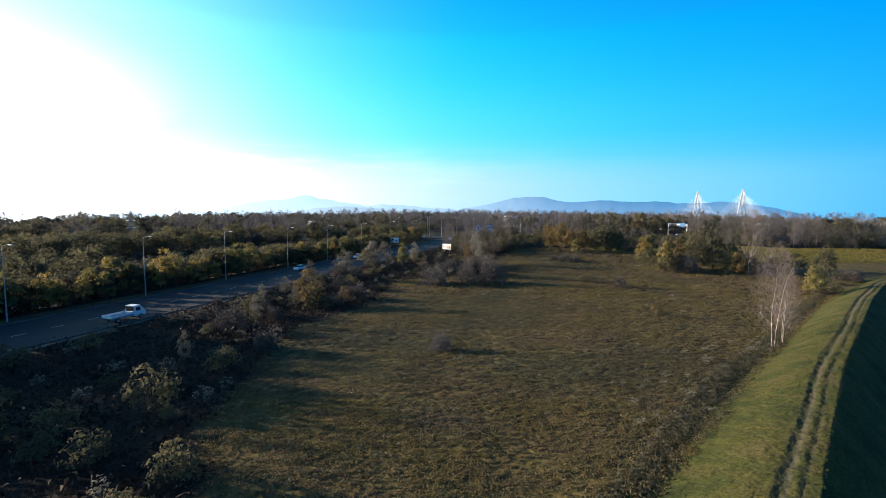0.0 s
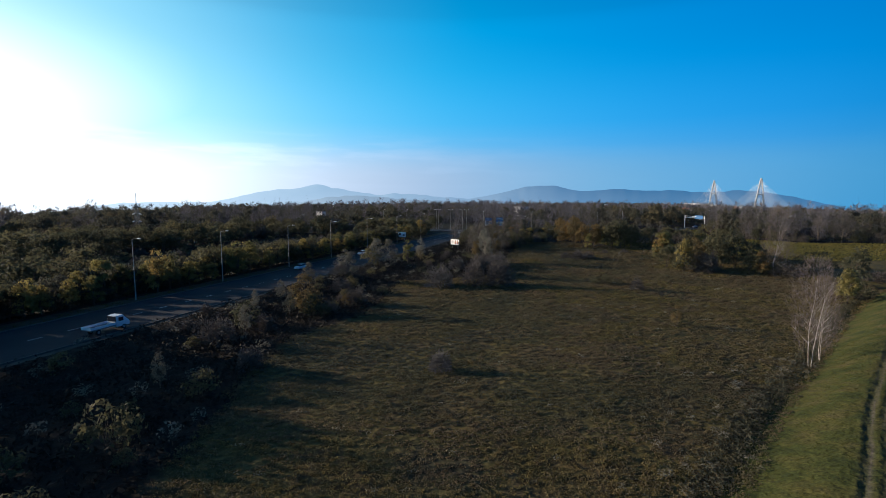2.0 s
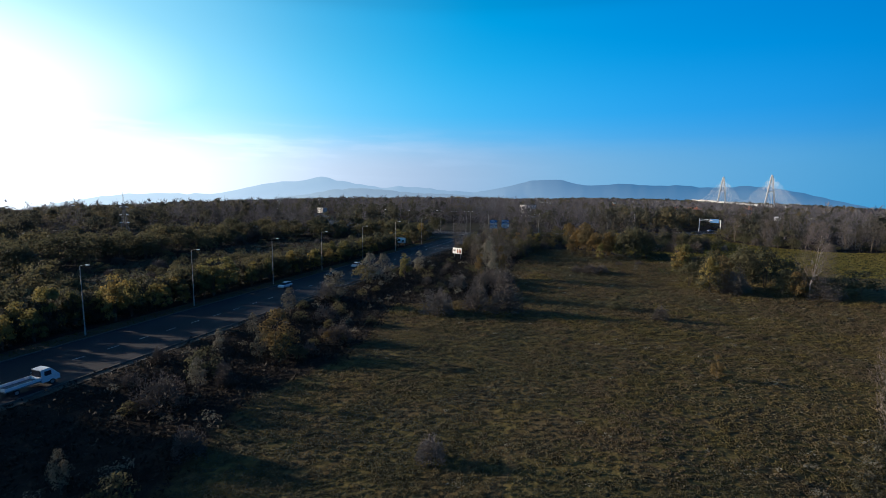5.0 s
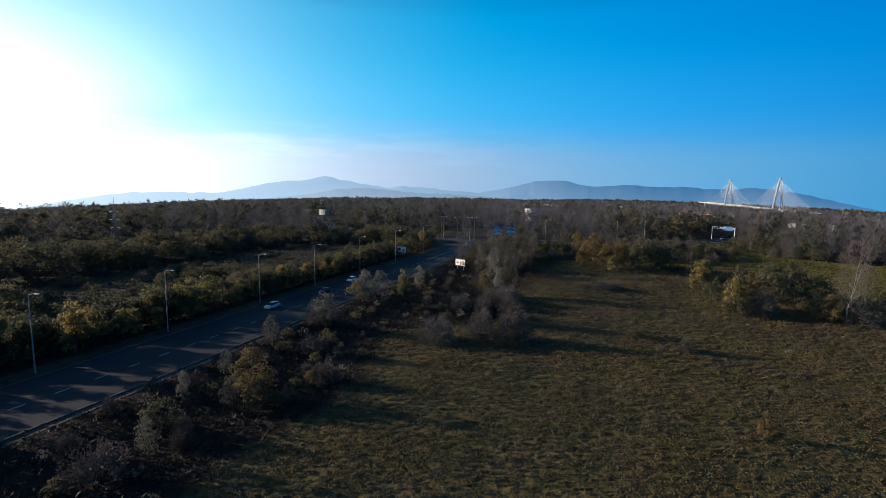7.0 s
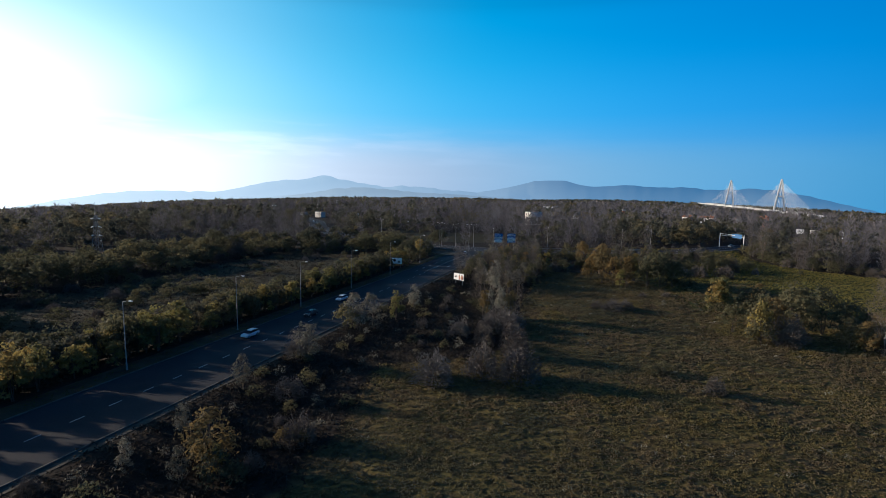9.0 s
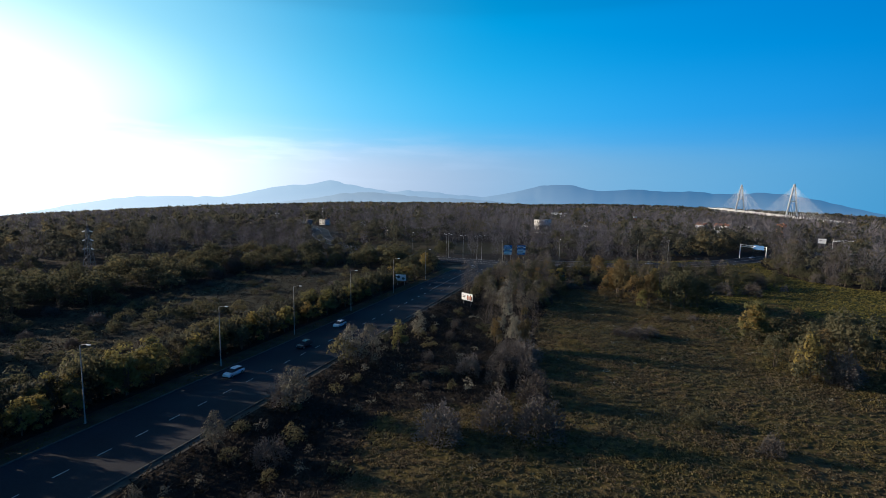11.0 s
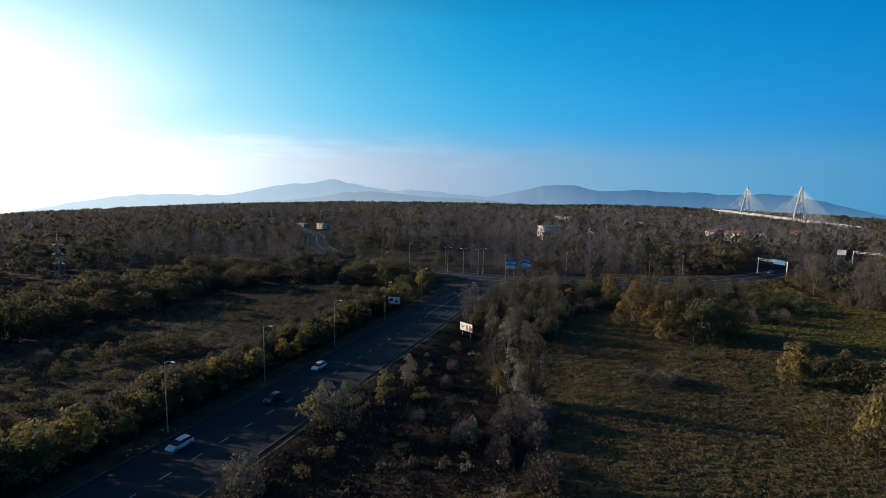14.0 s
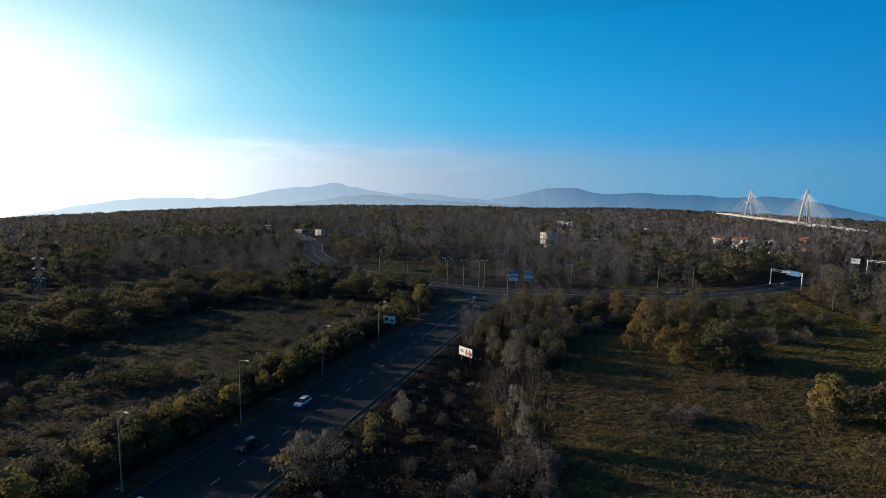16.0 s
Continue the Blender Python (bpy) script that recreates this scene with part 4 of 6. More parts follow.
for x, y in zip(k_x, k_y):
    plant("bush" if RNG.uniform() < 0.6 else "grey_shrub", x, y, RNG.uniform(1.2, 3.6), RNG.uniform(1.2, 1.7))


# ---- far woods ----
# buildings and boards that stand free of the trees in front of them: x, y, width
OPEN_VIEWS = [(72, 556, 14), (137, 828, 24), (172, 603, 7), (248, 593, 10), (256, 566, 14), (309, 558, 8), (286, 572, 8), (255.5, 424.5, 5), (185, 619, 5), (138, 675, 26),
              (-198, 618, 18), (-178, 626, 18), (-115, 556, 6), (260.5, 432, 6), (273, 422, 20), (163, 348, 24), (-177.5, 270.7, 5), (-160, 560, 30), (-135, 480, 22)]


def forest(name, inner, outer, step, builders, leafy, label):
    """Woodland between two distances, all its trees in one mesh."""
    ang = np.radians(56)
    x, y = scatter(-outer * math.sin(ang), outer * math.sin(ang), 60, 90 + outer, step, lambda x, y: (np.hypot(x, y - 90) > inner) & (np.hypot(x, y - 90) < outer) & (np.abs(np.arctan2(x, y - 60)) < ang))
    s, n = road_sn(x, y)
    c = line_distance(x, y, CROSS)[0]
    meadow = (x > 95) & (x < 330) & (y > 185) & (y < 345) & (line_distance(x, y, MEADOW_EDGE)[1] > 0)
    ok = ~((n < -128) & (n > -158) & (s > 20) & (s < 230)) & ~((n > -13) & (n < 46) & (s < 200)) & (c > 13) & ~meadow & ~((x > -10) & (x < 110) & (y < 300)) & ~((x > -70) & (x < 25) & (y > 330) & (y < 425) & (RNG.uniform(size=x.shape) < 0.75))
    ok &= (line_distance(x, y, FAR_ROAD)[0] > 14) & (line_distance(x, y, DIKE)[1] < 0) & ~((x > 130) & (y < 190))
    x, y = x[ok], y[ok]
    z = height(x, y)
    patch = 0.5 + 0.5 * np.sin(x * 0.021 + 2 * np.sin(y * 0.013)) * np.sin(y * 0.017 + 1.7 * np.sin(x * 0.011))
    fine = 0.5 + 0.5 * np.sin(x * 0.07 + 1.5 * np.sin(y * 0.05)) * np.sin(y * 0.06 + 1.3 * np.sin(x * 0.045))
    share = np.clip(leafy(x) + 2.0 * (patch - 0.5) + 1.4 * (fine - 0.5), 0.03, 0.97)
    shown = np.ones(x.shape, bool)
    for hx, hy, hw in OPEN_VIEWS:
        a, e = np.array([hx, hy]), np.array([0.0, 90.0])
        d = (e - a) / np.linalg.norm(e - a)
        q = np.clip((x - hx) * d[0] + (y - hy) * d[1], -4, 17)
        shown &= np.hypot(x - hx - q * d[0], y - hy - q * d[1]) > hw * 0.42
    x, y, z, patch, share = x[shown], y[shown], z[shown], 0.6 * patch[shown] + 0.4 * fine[shown], share[shown]
    is_leaf = RNG.uniform(size=x.shape) < share
    for want, mat, tail in ((True, FOREST_LEAF, "leafy"), (False, FOREST_TWIG, "bare")):
        idx = np.flatnonzero(is_leaf == want)
        vs, fs, ts, ns, base = [], [], [], [], 0
        temps = [builders[tail](np.random.default_rng(50 + q)) for q in range(5)]
        pick = RNG.integers(0, 5, len(idx))
        for q, (tv, tf) in enumerate(temps):
            mine = idx[pick == q]
            if not len(mine):
                continue
            a = RNG.uniform(0, 6.283, len(mine))
            k = RNG.uniform(0.6, 1.3, len(mine)) * (0.85 + 0.35 * patch[mine])
            w = k * RNG.uniform(0.85, 1.2, len(mine))
            ca, sn = np.cos(a) * w, np.sin(a) * w
            vx = tv[None, :, 0] * ca[:, None] - tv[None, :, 1] * sn[:, None] + x[mine][:, None]
            vy = tv[None, :, 0] * sn[:, None] + tv[None, :, 1] * ca[:, None] + y[mine][:, None]
            vz = tv[None, :, 2] * k[:, None] + z[mine][:, None]
            vs.append(np.stack([vx, vy, vz], -1).reshape(-1, 3))
            nt, c1, s1 = mass_normals(tv, 0.75), np.cos(a)[:, None], np.sin(a)[:, None]
            ns.append(np.stack([nt[None, :, 0] * c1 - nt[None, :, 1] * s1, nt[None, :, 0] * s1 + nt[None, :, 1] * c1, np.broadcast_to(nt[None, :, 2], vx.shape)], -1).reshape(-1, 3))
            fs.append((tf[None] + (np.arange(len(mine)) * len(tv))[:, None, None]).reshape(-1, 3) + base)
            ts.append(np.repeat(np.clip(RNG.uniform(0, 1, len(mine)) * 0.5 + 0.9 * (patch[mine] - 0.2), 0, 1), len(tv)))
            base += len(mine) * len(tv)
        if vs:
            me = mesh_of(name, np.concatenate(vs), np.concatenate(fs), mat, False, np.concatenate(ns), tint=np.concatenate(ts))
            tagged(new(name, me), label[tail], "woodland", kind="stuff")


def joined(*meshes):
    vs, fs, base = [], [], 0
    for v, f in meshes:
        vs.append(v)
        fs.append(f + base)
        base += len(v)
    return np.concatenate(vs), np.concatenate(fs)


def far_leafy(count, leaf, h=10.0, r=3.6):
    return lambda rng: leaf_crown(rng, h, 0.6, r, count, leaf, 9)


def far_bare(count, width, length, h=12.0, r=2.6):
    return lambda rng: joined(twig_crown(rng, h, 1.0, r, count, width, length, 0.7, 0.7), twig_crown(rng, h * 0.8, 0.5, 0.3, 3, 0.05, h * 0.35, 0.05))


WOOD_LABEL = {"leafy": "dense olive and brown autumn woodland canopy", "bare": "leafless grey-brown woodland trees"}
forest("near_woods", 240, 440, 9.6, {"leafy": far_leafy(380, 0.38, 12.5, 5.2), "bare": far_bare(260, 0.061, 0.75, 16.0, 3.2)}, lambda x: np.where(x < -60, 0.92, np.where(x > 100, 0.42, 0.36)), WOOD_LABEL)
forest("middle_woods", 440, 900, 12.5, {"leafy": far_leafy(62, 1.13, 13.5, 6.2), "bare": far_bare(54, 0.225, 1.5, 17, 4.0)}, lambda x: np.where(x < -120, 0.8, 0.36), WOOD_LABEL)
forest("distant_woods", 900, 2000, 22.0, {"leafy": far_leafy(28, 1.98, 13, 7.5), "bare": far_bare(18, 0.7, 2.8, 15, 7)}, lambda x: 0.5 + 0 * x, WOOD_LABEL)
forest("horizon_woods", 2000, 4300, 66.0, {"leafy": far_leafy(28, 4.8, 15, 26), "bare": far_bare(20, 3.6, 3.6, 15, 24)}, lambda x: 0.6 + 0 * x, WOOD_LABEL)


# ---- grass ----
def in_field(x, y):
    d, side = line_distance(x, y, DIKE)
    return (line_distance(x, y, FIELD_EDGE)[1] > 0) & (y < np.where(x < 64, 252, 236)) & (side < 0) & (d > 7.5) & (x < 110)


def mottle(x, y, size, seed):
    """Smooth random values from 0 to 1, in patches of that size."""
    table = np.random.default_rng(seed).uniform(size=(64, 64))
    u, v = x / size + 200, y / size + 200
    i, j = np.floor(u).astype(int), np.floor(v).astype(int)
    a, b = u - i, v - j
    a, b = a * a * (3 - 2 * a), b * b * (3 - 2 * b)
    t = lambda p, q: table[p % 64, q % 64]
    return (t(i, j) * (1 - a) + t(i + 1, j) * a) * (1 - b) + (t(i, j + 1) * (1 - a) + t(i + 1, j + 1) * a) * b


def clumps(name, x, y, size, count, mat, label, category, tint, leaf=0.235, flat=0.24):
    """Low leafy clumps at many places in one mesh."""
    n = len(x)
    o = RNG.normal(size=(n, count, 3)) * 0.62
    o[..., 2] = np.abs(o[..., 2]) * flat + 0.1
    c = np.stack([x, y, height(x, y)], -1)[:, None] + o * size[:, None, None]
    nrm = RNG.normal(size=(n, count, 3)) * [1, 1, 0.8] + o
    nrm /= np.linalg.norm(nrm, axis=-1, keepdims=True)
    a = np.cross(nrm, RNG.normal(size=(n, count, 3)))
    a /= np.linalg.norm(a, axis=-1, keepdims=True)
    b = np.cross(nrm, a)
    k = (size[:, None] * leaf * RNG.uniform(0.6, 1.4, (n, count)))[..., None]
    v, f = blades(c.reshape(-1, 3), (a * k).reshape(-1, 3), (b * k * 0.5).reshape(-1, 3))
    me = mesh_of(name, v, f, mat, False, tint=np.repeat(tint, count * 3))
    return tagged(new(name, me), label, category, kind="stuff")


def tussocks(name, x, y, radius, count, leaf, mat, label, category, tint, steep=(0.3, 0.6), lift=0.0, swept=1.0):
    """Low rounded tussocks, their leaves lying over each mound, drawn out across the wind, in one mesh."""
    n = len(x)
    o = RNG.normal(size=(n, count, 3))
    o /= np.linalg.norm(o, axis=-1, keepdims=True)
    o[..., 2] = np.abs(o[..., 2])
    rim = RNG.uniform(0.55, 1.05, (n, count, 1)) * (1 + 0.25 * np.sin(3 * np.arctan2(o[..., 1:2], o[..., :1]) + RNG.uniform(0, 6.3, (n, 1, 1))))
    tall = RNG.uniform(*steep, (n, 1, 1))
    turn = 0.2 + RNG.normal(size=(n, 1)) * 0.3
    du, dv = o[..., 0] * swept, o[..., 1] / swept
    lay_out = np.stack([du * np.cos(turn) - dv * np.sin(turn), du * np.sin(turn) + dv * np.cos(turn), o[..., 2] * tall[..., 0]], -1)
    c = np.stack([x, y, height(x, y)], -1)[:, None] + lay_out * rim * radius[:, None, None]
    nrm = o + 0.55 * RNG.normal(size=(n, count, 3))
    nrm /= np.linalg.norm(nrm, axis=-1, keepdims=True)
    a = np.cross(nrm, RNG.normal(size=(n, count, 3)))
    a /= np.linalg.norm(a, axis=-1, keepdims=True)
    b = np.cross(nrm, a)
    k = leaf * RNG.uniform(0.6, 1.4, (n, count, 1))
    v, f = blades(c.reshape(-1, 3), (a * k).reshape(-1, 3), (b * k * 0.7).reshape(-1, 3))
    each = np.clip(tint[:, None] + RNG.normal(size=(n, count)) * 0.02, 0, 1)
    up = (np.where(nrm[..., 2:] < 0, -nrm, nrm) * 0.22 + o * 0.78) * (1 - lift) + [0, 0, lift]
    up /= np.linalg.norm(up, axis=-1, keepdims=True)
    me = mesh_of(name, v, f, mat, False, np.repeat(up.reshape(-1, 3), 3, axis=0), tint=np.repeat(each.ravel(), 3))
    return tagged(new(name, me), label, category, kind="stuff")


def meadow_growth(lo, hi, step, size, leaf, count, steep, lift):
    x, y = scatter(-30, 112, lo, hi, step, in_field)
    keep = RNG.uniform(size=len(x)) < 0.6 + 0.6 * mottle(x, y, 6, 6)
    x, y = x[keep], y[keep]
    wide, mid = mottle(x, y, 13, 1), mottle(x, y, 5.5, 2)
    tint = np.clip(0.40 + 0.85 * (wide - 0.5) + 0.35 * (mid - 0.5) + 0.95 * (mottle(x, y, 38, 14) - 0.5) + RNG.normal(size=len(x)) * 0.02, 0, 0.88)
    tint = np.where(RNG.uniform(size=len(x)) < 0.006 + 0.03 * (mottle(x, y, 7, 5) > 0.72), 1.0, tint)
    tussocks("meadow_grass", x, y, RNG.uniform(0.55, 1.45, len(x)) * size * (0.6 + 0.8 * mottle(x, y, 5, 4)), count, leaf, TUFT, "rough tussocky meadow growth, green, ochre and straw coloured", "grass", tint, steep, lift, 1.35)


meadow_growth(12, 50, 0.60, 0.42, 0.060, 27, (0.35, 0.65), 0.25)
meadow_growth(50, 70, 0.62, 0.43, 0.066, 27, (0.24, 0.48), 0.45)
meadow_growth(70, 120, 0.88, 0.6, 0.092, 27, (0.2, 0.42), 0.5)
meadow_growth(120, 252, 1.25, 0.8, 0.135, 25, (0.3, 0.55), 0.38)
for lo, hi, step, leaf, count, few in ((14, 52, 1.5, 0.07, 44, 0.2), (52, 90, 2.1, 0.075, 50, 0.45), (90, 150, 2.4, 0.11, 40, 0.3), (150, 236, 2.8, 0.17, 34, 0.15)):
    g_x, g_y = scatter(-30, 112, lo, hi, step, in_field)
    some = RNG.uniform(size=len(g_x)) < 1.5 * mottle(g_x, g_y, 9, 21) - few
    g_x, g_y = g_x[some], g_y[some]
    tussocks("meadow_weeds", g_x, g_y, RNG.uniform(0.35, 0.9, len(g_x)), count, leaf, TUFT, "taller weedy tufts in the meadow, casting long shadows", "weeds",
             np.clip(0.36 + 0.9 * (mottle(g_x, g_y, 13, 1) - 0.5) + RNG.normal(size=len(g_x)) * 0.12, 0, 0.88), (0.5, 0.9))
m_x, m_y = scatter(72, 260, 190, 345, 1.5, lambda x, y: (line_distance(x, y, MEADOW_EDGE)[1] > 0) & (line_distance(x, y, CROSS)[0] > 10) & (line_distance(x, y, DIKE)[1] < 0) & ((y > 236) | (x > 110)))
tussocks("meadow_grass", m_x, m_y, RNG.uniform(0.4, 0.85, len(m_x)), 11, 0.2, FRESH_BLADE, "sunlit yellow-green grass of the far meadow", "grass", np.clip(0.5 + 0.8 * (mottle(m_x, m_y, 16, 9) - 0.5) + RNG.normal(size=len(m_x)) * 0.06, 0, 1), (0.3, 0.5), 0.4, 1.6)
f_x, f_y = scatter(-10, 110, 14, 130, 0.6, lambda x, y: (np.abs(line_distance(x, y, DIKE)[0] - 10.2 - 0.5 * np.sin(0.13 * y)) < 1.3) & (line_distance(x, y, DIKE)[1] < 0))
tussocks("meadow_grass", f_x, f_y, RNG.uniform(0.4, 0.75, len(f_x)), 24, 0.085, TUFT, "taller dark grass along the foot of the dike", "grass", np.clip(RNG.normal(size=len(f_x)) * 0.06 + 0.08, 0, 0.9), (0.6, 1.0))
t_x, t_y = scatter(0, 70, 14, 90, 0.42, lambda x, y: (line_distance(x, y, DIKE)[0] < 8.2) & ((line_distance(x, y, DIKE)[1] < 0) | (line_distance(x, y, DIKE)[0] < 1.8)) & (np.hypot(x - 20, y - 33) < 75))
clumps("turf_grass", t_x, t_y, RNG.uniform(0.06, 0.13, len(t_x)), 8, TURF_BLADE, "short grazed grass on the dike", "grass", np.clip(0.3 + 0.7 * (mottle(t_x, t_y, 3, 8) - 0.5) + RNG.uniform(0, 0.4, len(t_x)), 0, 1), 0.34, 0.3)
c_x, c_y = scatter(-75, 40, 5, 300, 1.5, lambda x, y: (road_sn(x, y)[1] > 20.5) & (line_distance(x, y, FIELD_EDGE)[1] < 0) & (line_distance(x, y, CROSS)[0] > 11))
clumps("scrub_growth", c_x, c_y, RNG.uniform(0.5, 1.25, len(c_x)), 16, SCRUB, "tangled dry scrub beside the road, its colour darkened for shade", "scrub", RNG.uniform(0, 1, len(c_x)) ** 1.5, 0.2, 0.6)
v_x, v_y = scatter(-100, 10, 10, 300, 0.85, lambda x, y: (road_sn(x, y)[1] > -2.6) & (road_sn(x, y)[1] < 1.7) & (road_sn(x, y)[0] > -60) & (road_sn(x, y)[0] < 190))
clumps("verge_grass", v_x, v_y, RNG.uniform(0.15, 0.4, len(v_x)), 9, TURF_BLADE, "uneven dry grass on the verge under the street lamps", "grass", RNG.uniform(0.2, 1, len(v_x)), 0.3, 0.35)
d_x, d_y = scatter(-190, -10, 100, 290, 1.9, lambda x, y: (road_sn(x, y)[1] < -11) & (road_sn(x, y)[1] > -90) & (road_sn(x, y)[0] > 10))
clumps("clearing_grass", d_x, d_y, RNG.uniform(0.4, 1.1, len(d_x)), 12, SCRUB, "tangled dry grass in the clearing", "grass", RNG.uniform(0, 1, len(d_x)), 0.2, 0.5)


# ---- mountains ----
def ridge(name, profile, dist, depth, mat, label, seed):
    """A range of hills on the horizon: profile of (bearing, elevation) in degrees as from the end of the flight."""
    az = np.arange(profile[0][0], profile[-1][0], 0.25)
    el = np.interp(az, [p[0] for p in profile], [p[1] for p in profile])
    for _ in range(3):
        el[1:-1] = 0.25 * el[:-2] + 0.5 * el[1:-1] + 0.25 * el[2:]
    w = np.random.default_rng(seed)
    el = el + 0.04 * np.interp(az, az[::3], w.normal(size=len(az[::3]))) * (el > -2)
    rows = []
    for q, (dd, k) in enumerate(((-depth, 0.0), (-depth * 0.62, 0.35), (-depth * 0.3, 0.72), (0, 1.0), (depth * 0.4, 0.5))):
        r = dist + dd + (np.interp(az, az[::9], w.normal(size=len(az[::9]))) * depth * 0.08 if q in (1, 2) else 0)
        top = 44 + np.tan(np.radians(el)) * dist
        zz = -260 + (top + 260) * k
        rows.append(np.stack([r * np.sin(np.radians(az)), 90 + r * np.cos(np.radians(az)), zz], -1))
    v = np.concatenate(rows)
    n = len(az)
    i = (np.arange(4)[:, None] * n + np.arange(n - 1)).ravel()
    me = mesh_of(name, v, np.stack([i, i + 1, i + n + 1, i + n], 1), mat, True)
    return tagged(new(name, me), label, "hills", kind="structure")


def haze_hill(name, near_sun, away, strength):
    """Distant hills: haze painted as blue emission, paler towards the sun's side and the foot."""
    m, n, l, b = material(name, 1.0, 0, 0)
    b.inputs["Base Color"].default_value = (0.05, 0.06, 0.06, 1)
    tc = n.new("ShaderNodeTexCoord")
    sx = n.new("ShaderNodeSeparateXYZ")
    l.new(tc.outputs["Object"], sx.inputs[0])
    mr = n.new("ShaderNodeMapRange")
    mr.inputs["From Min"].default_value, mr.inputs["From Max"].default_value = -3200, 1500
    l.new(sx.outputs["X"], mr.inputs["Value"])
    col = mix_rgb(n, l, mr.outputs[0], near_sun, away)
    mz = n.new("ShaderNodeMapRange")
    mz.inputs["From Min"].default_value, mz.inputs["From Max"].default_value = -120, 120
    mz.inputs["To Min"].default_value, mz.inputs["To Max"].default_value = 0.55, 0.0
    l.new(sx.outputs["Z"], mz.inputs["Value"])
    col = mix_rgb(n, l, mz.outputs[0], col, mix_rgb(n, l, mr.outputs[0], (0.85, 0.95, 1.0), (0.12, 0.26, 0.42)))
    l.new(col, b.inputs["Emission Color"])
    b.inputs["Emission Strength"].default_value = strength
    return m


HILL_BACK = haze_hill("far_hill_haze_glow", (0.55, 0.72, 0.84), (0.04, 0.145, 0.29), 0.8)
HILL_FRONT = haze_hill("near_hill_haze_glow", (0.36, 0.48, 0.58), (0.04, 0.10, 0.18), 0.8)
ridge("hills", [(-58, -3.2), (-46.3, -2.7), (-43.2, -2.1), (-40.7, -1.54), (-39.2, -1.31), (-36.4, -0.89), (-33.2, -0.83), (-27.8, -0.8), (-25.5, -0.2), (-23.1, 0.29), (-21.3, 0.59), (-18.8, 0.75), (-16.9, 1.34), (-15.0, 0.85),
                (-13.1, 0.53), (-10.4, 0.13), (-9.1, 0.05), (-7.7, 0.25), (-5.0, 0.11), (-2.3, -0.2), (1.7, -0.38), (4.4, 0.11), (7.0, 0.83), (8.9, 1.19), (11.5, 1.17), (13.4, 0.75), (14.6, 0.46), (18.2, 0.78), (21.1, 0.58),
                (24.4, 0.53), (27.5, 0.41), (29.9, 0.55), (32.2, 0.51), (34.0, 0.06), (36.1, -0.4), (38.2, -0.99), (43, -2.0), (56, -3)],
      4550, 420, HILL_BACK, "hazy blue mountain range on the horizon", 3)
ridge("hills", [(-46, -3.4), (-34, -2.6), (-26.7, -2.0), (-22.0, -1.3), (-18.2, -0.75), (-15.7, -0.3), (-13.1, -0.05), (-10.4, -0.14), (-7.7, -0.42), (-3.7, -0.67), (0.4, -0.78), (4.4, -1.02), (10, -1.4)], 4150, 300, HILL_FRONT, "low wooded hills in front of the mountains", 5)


# ---- bridge ----
def cable_bridge():
    bridge = thing("cable_stayed_bridge", "white cable-stayed road bridge with two A-shaped pylons", "bridge")
    a, b = np.array([866.0, 1668.0]), np.array([822.0, 1345.0])
    u = (a - b) / np.linalg.norm(a - b)
    nrm = np.array([u[1], -u[0]])
    deck_z = lambda q: -8.0 + 5.0 * q / 326.0
    bm = bmesh.new()
    p0, p1 = b - u * 215, a + u * 250
    length, mid = np.linalg.norm(p1 - p0), (p0 + p1) / 2
    turn = math.degrees(math.atan2(u[1], u[0]))
    slope = math.degrees(math.atan2(5.0, 326.0))
    zmid = deck_z((mid - b) @ u)
    box(bm, (length, 30, 2.0), (mid[0], mid[1], zmid), turn, 0, -slope)
    part("deck", bm, CONCRETE, bridge, "long pale concrete deck")
    for side in (-1, 1):
        bm = bmesh.new()
        e = mid + nrm * side * 15.4
        box(bm, (length, 0.5, 1.3), (e[0], e[1], zmid + 1.63), turn, 0, -slope)
        part("parapet", bm, CONCRETE, bridge)
    for q in np.arange(-195, 560, 65):
        c = b + u * q
        bm = bmesh.new()
        box(bm, (3, 20, 30), (c[0], c[1], deck_z(q) - 16), turn)
        part("pier", bm, CONCRETE, bridge)
    for c, q in ((a, 326.0), (b, 0.0)):
        dz, top = deck_z(q), 82.0
        bm = bmesh.new()
        apex = Vector((c[0], c[1], dz + top))
        for side in (-1, 1):
            f = c + nrm * side * 17
            rod(bm, (f[0], f[1], dz - 30), apex + Vector((nrm[0] * side * 1.2, nrm[1] * side * 1.2, 0)), 2.8, 1.9, 6)
        for hh, ww in ((0.0, 15.4), (0.52, 7.8)):
            e0, e1 = c - nrm * ww, c + nrm * ww
            rod(bm, (e0[0], e0[1], dz + top * hh - 2), (e1[0], e1[1], dz + top * hh - 2), 1.7, 1.7, 6)
        rod(bm, apex - Vector((0, 0, 10)), apex + Vector((0, 0, 3)), 3.0, 2.0, 6)
        part("pylon", bm, CONCRETE, bridge, "tall white A-shaped pylon")
        for way in (-1, 1):
            for k in range(11):
                for side in (-1, 1):
                    far = (18 + 12.5 * k) * way
                    e = c + u * far + nrm * side * 14.5
                    bm = bmesh.new()
                    rod(bm, apex - Vector((0, 0, 22 - 2.0 * k)), (e[0], e[1], deck_z(q + far) + 1), 0.15, 0.15, 4)
                    part("stay_cable", bm, WHITE_PAINT, bridge)
    return bridge


cable_bridge()


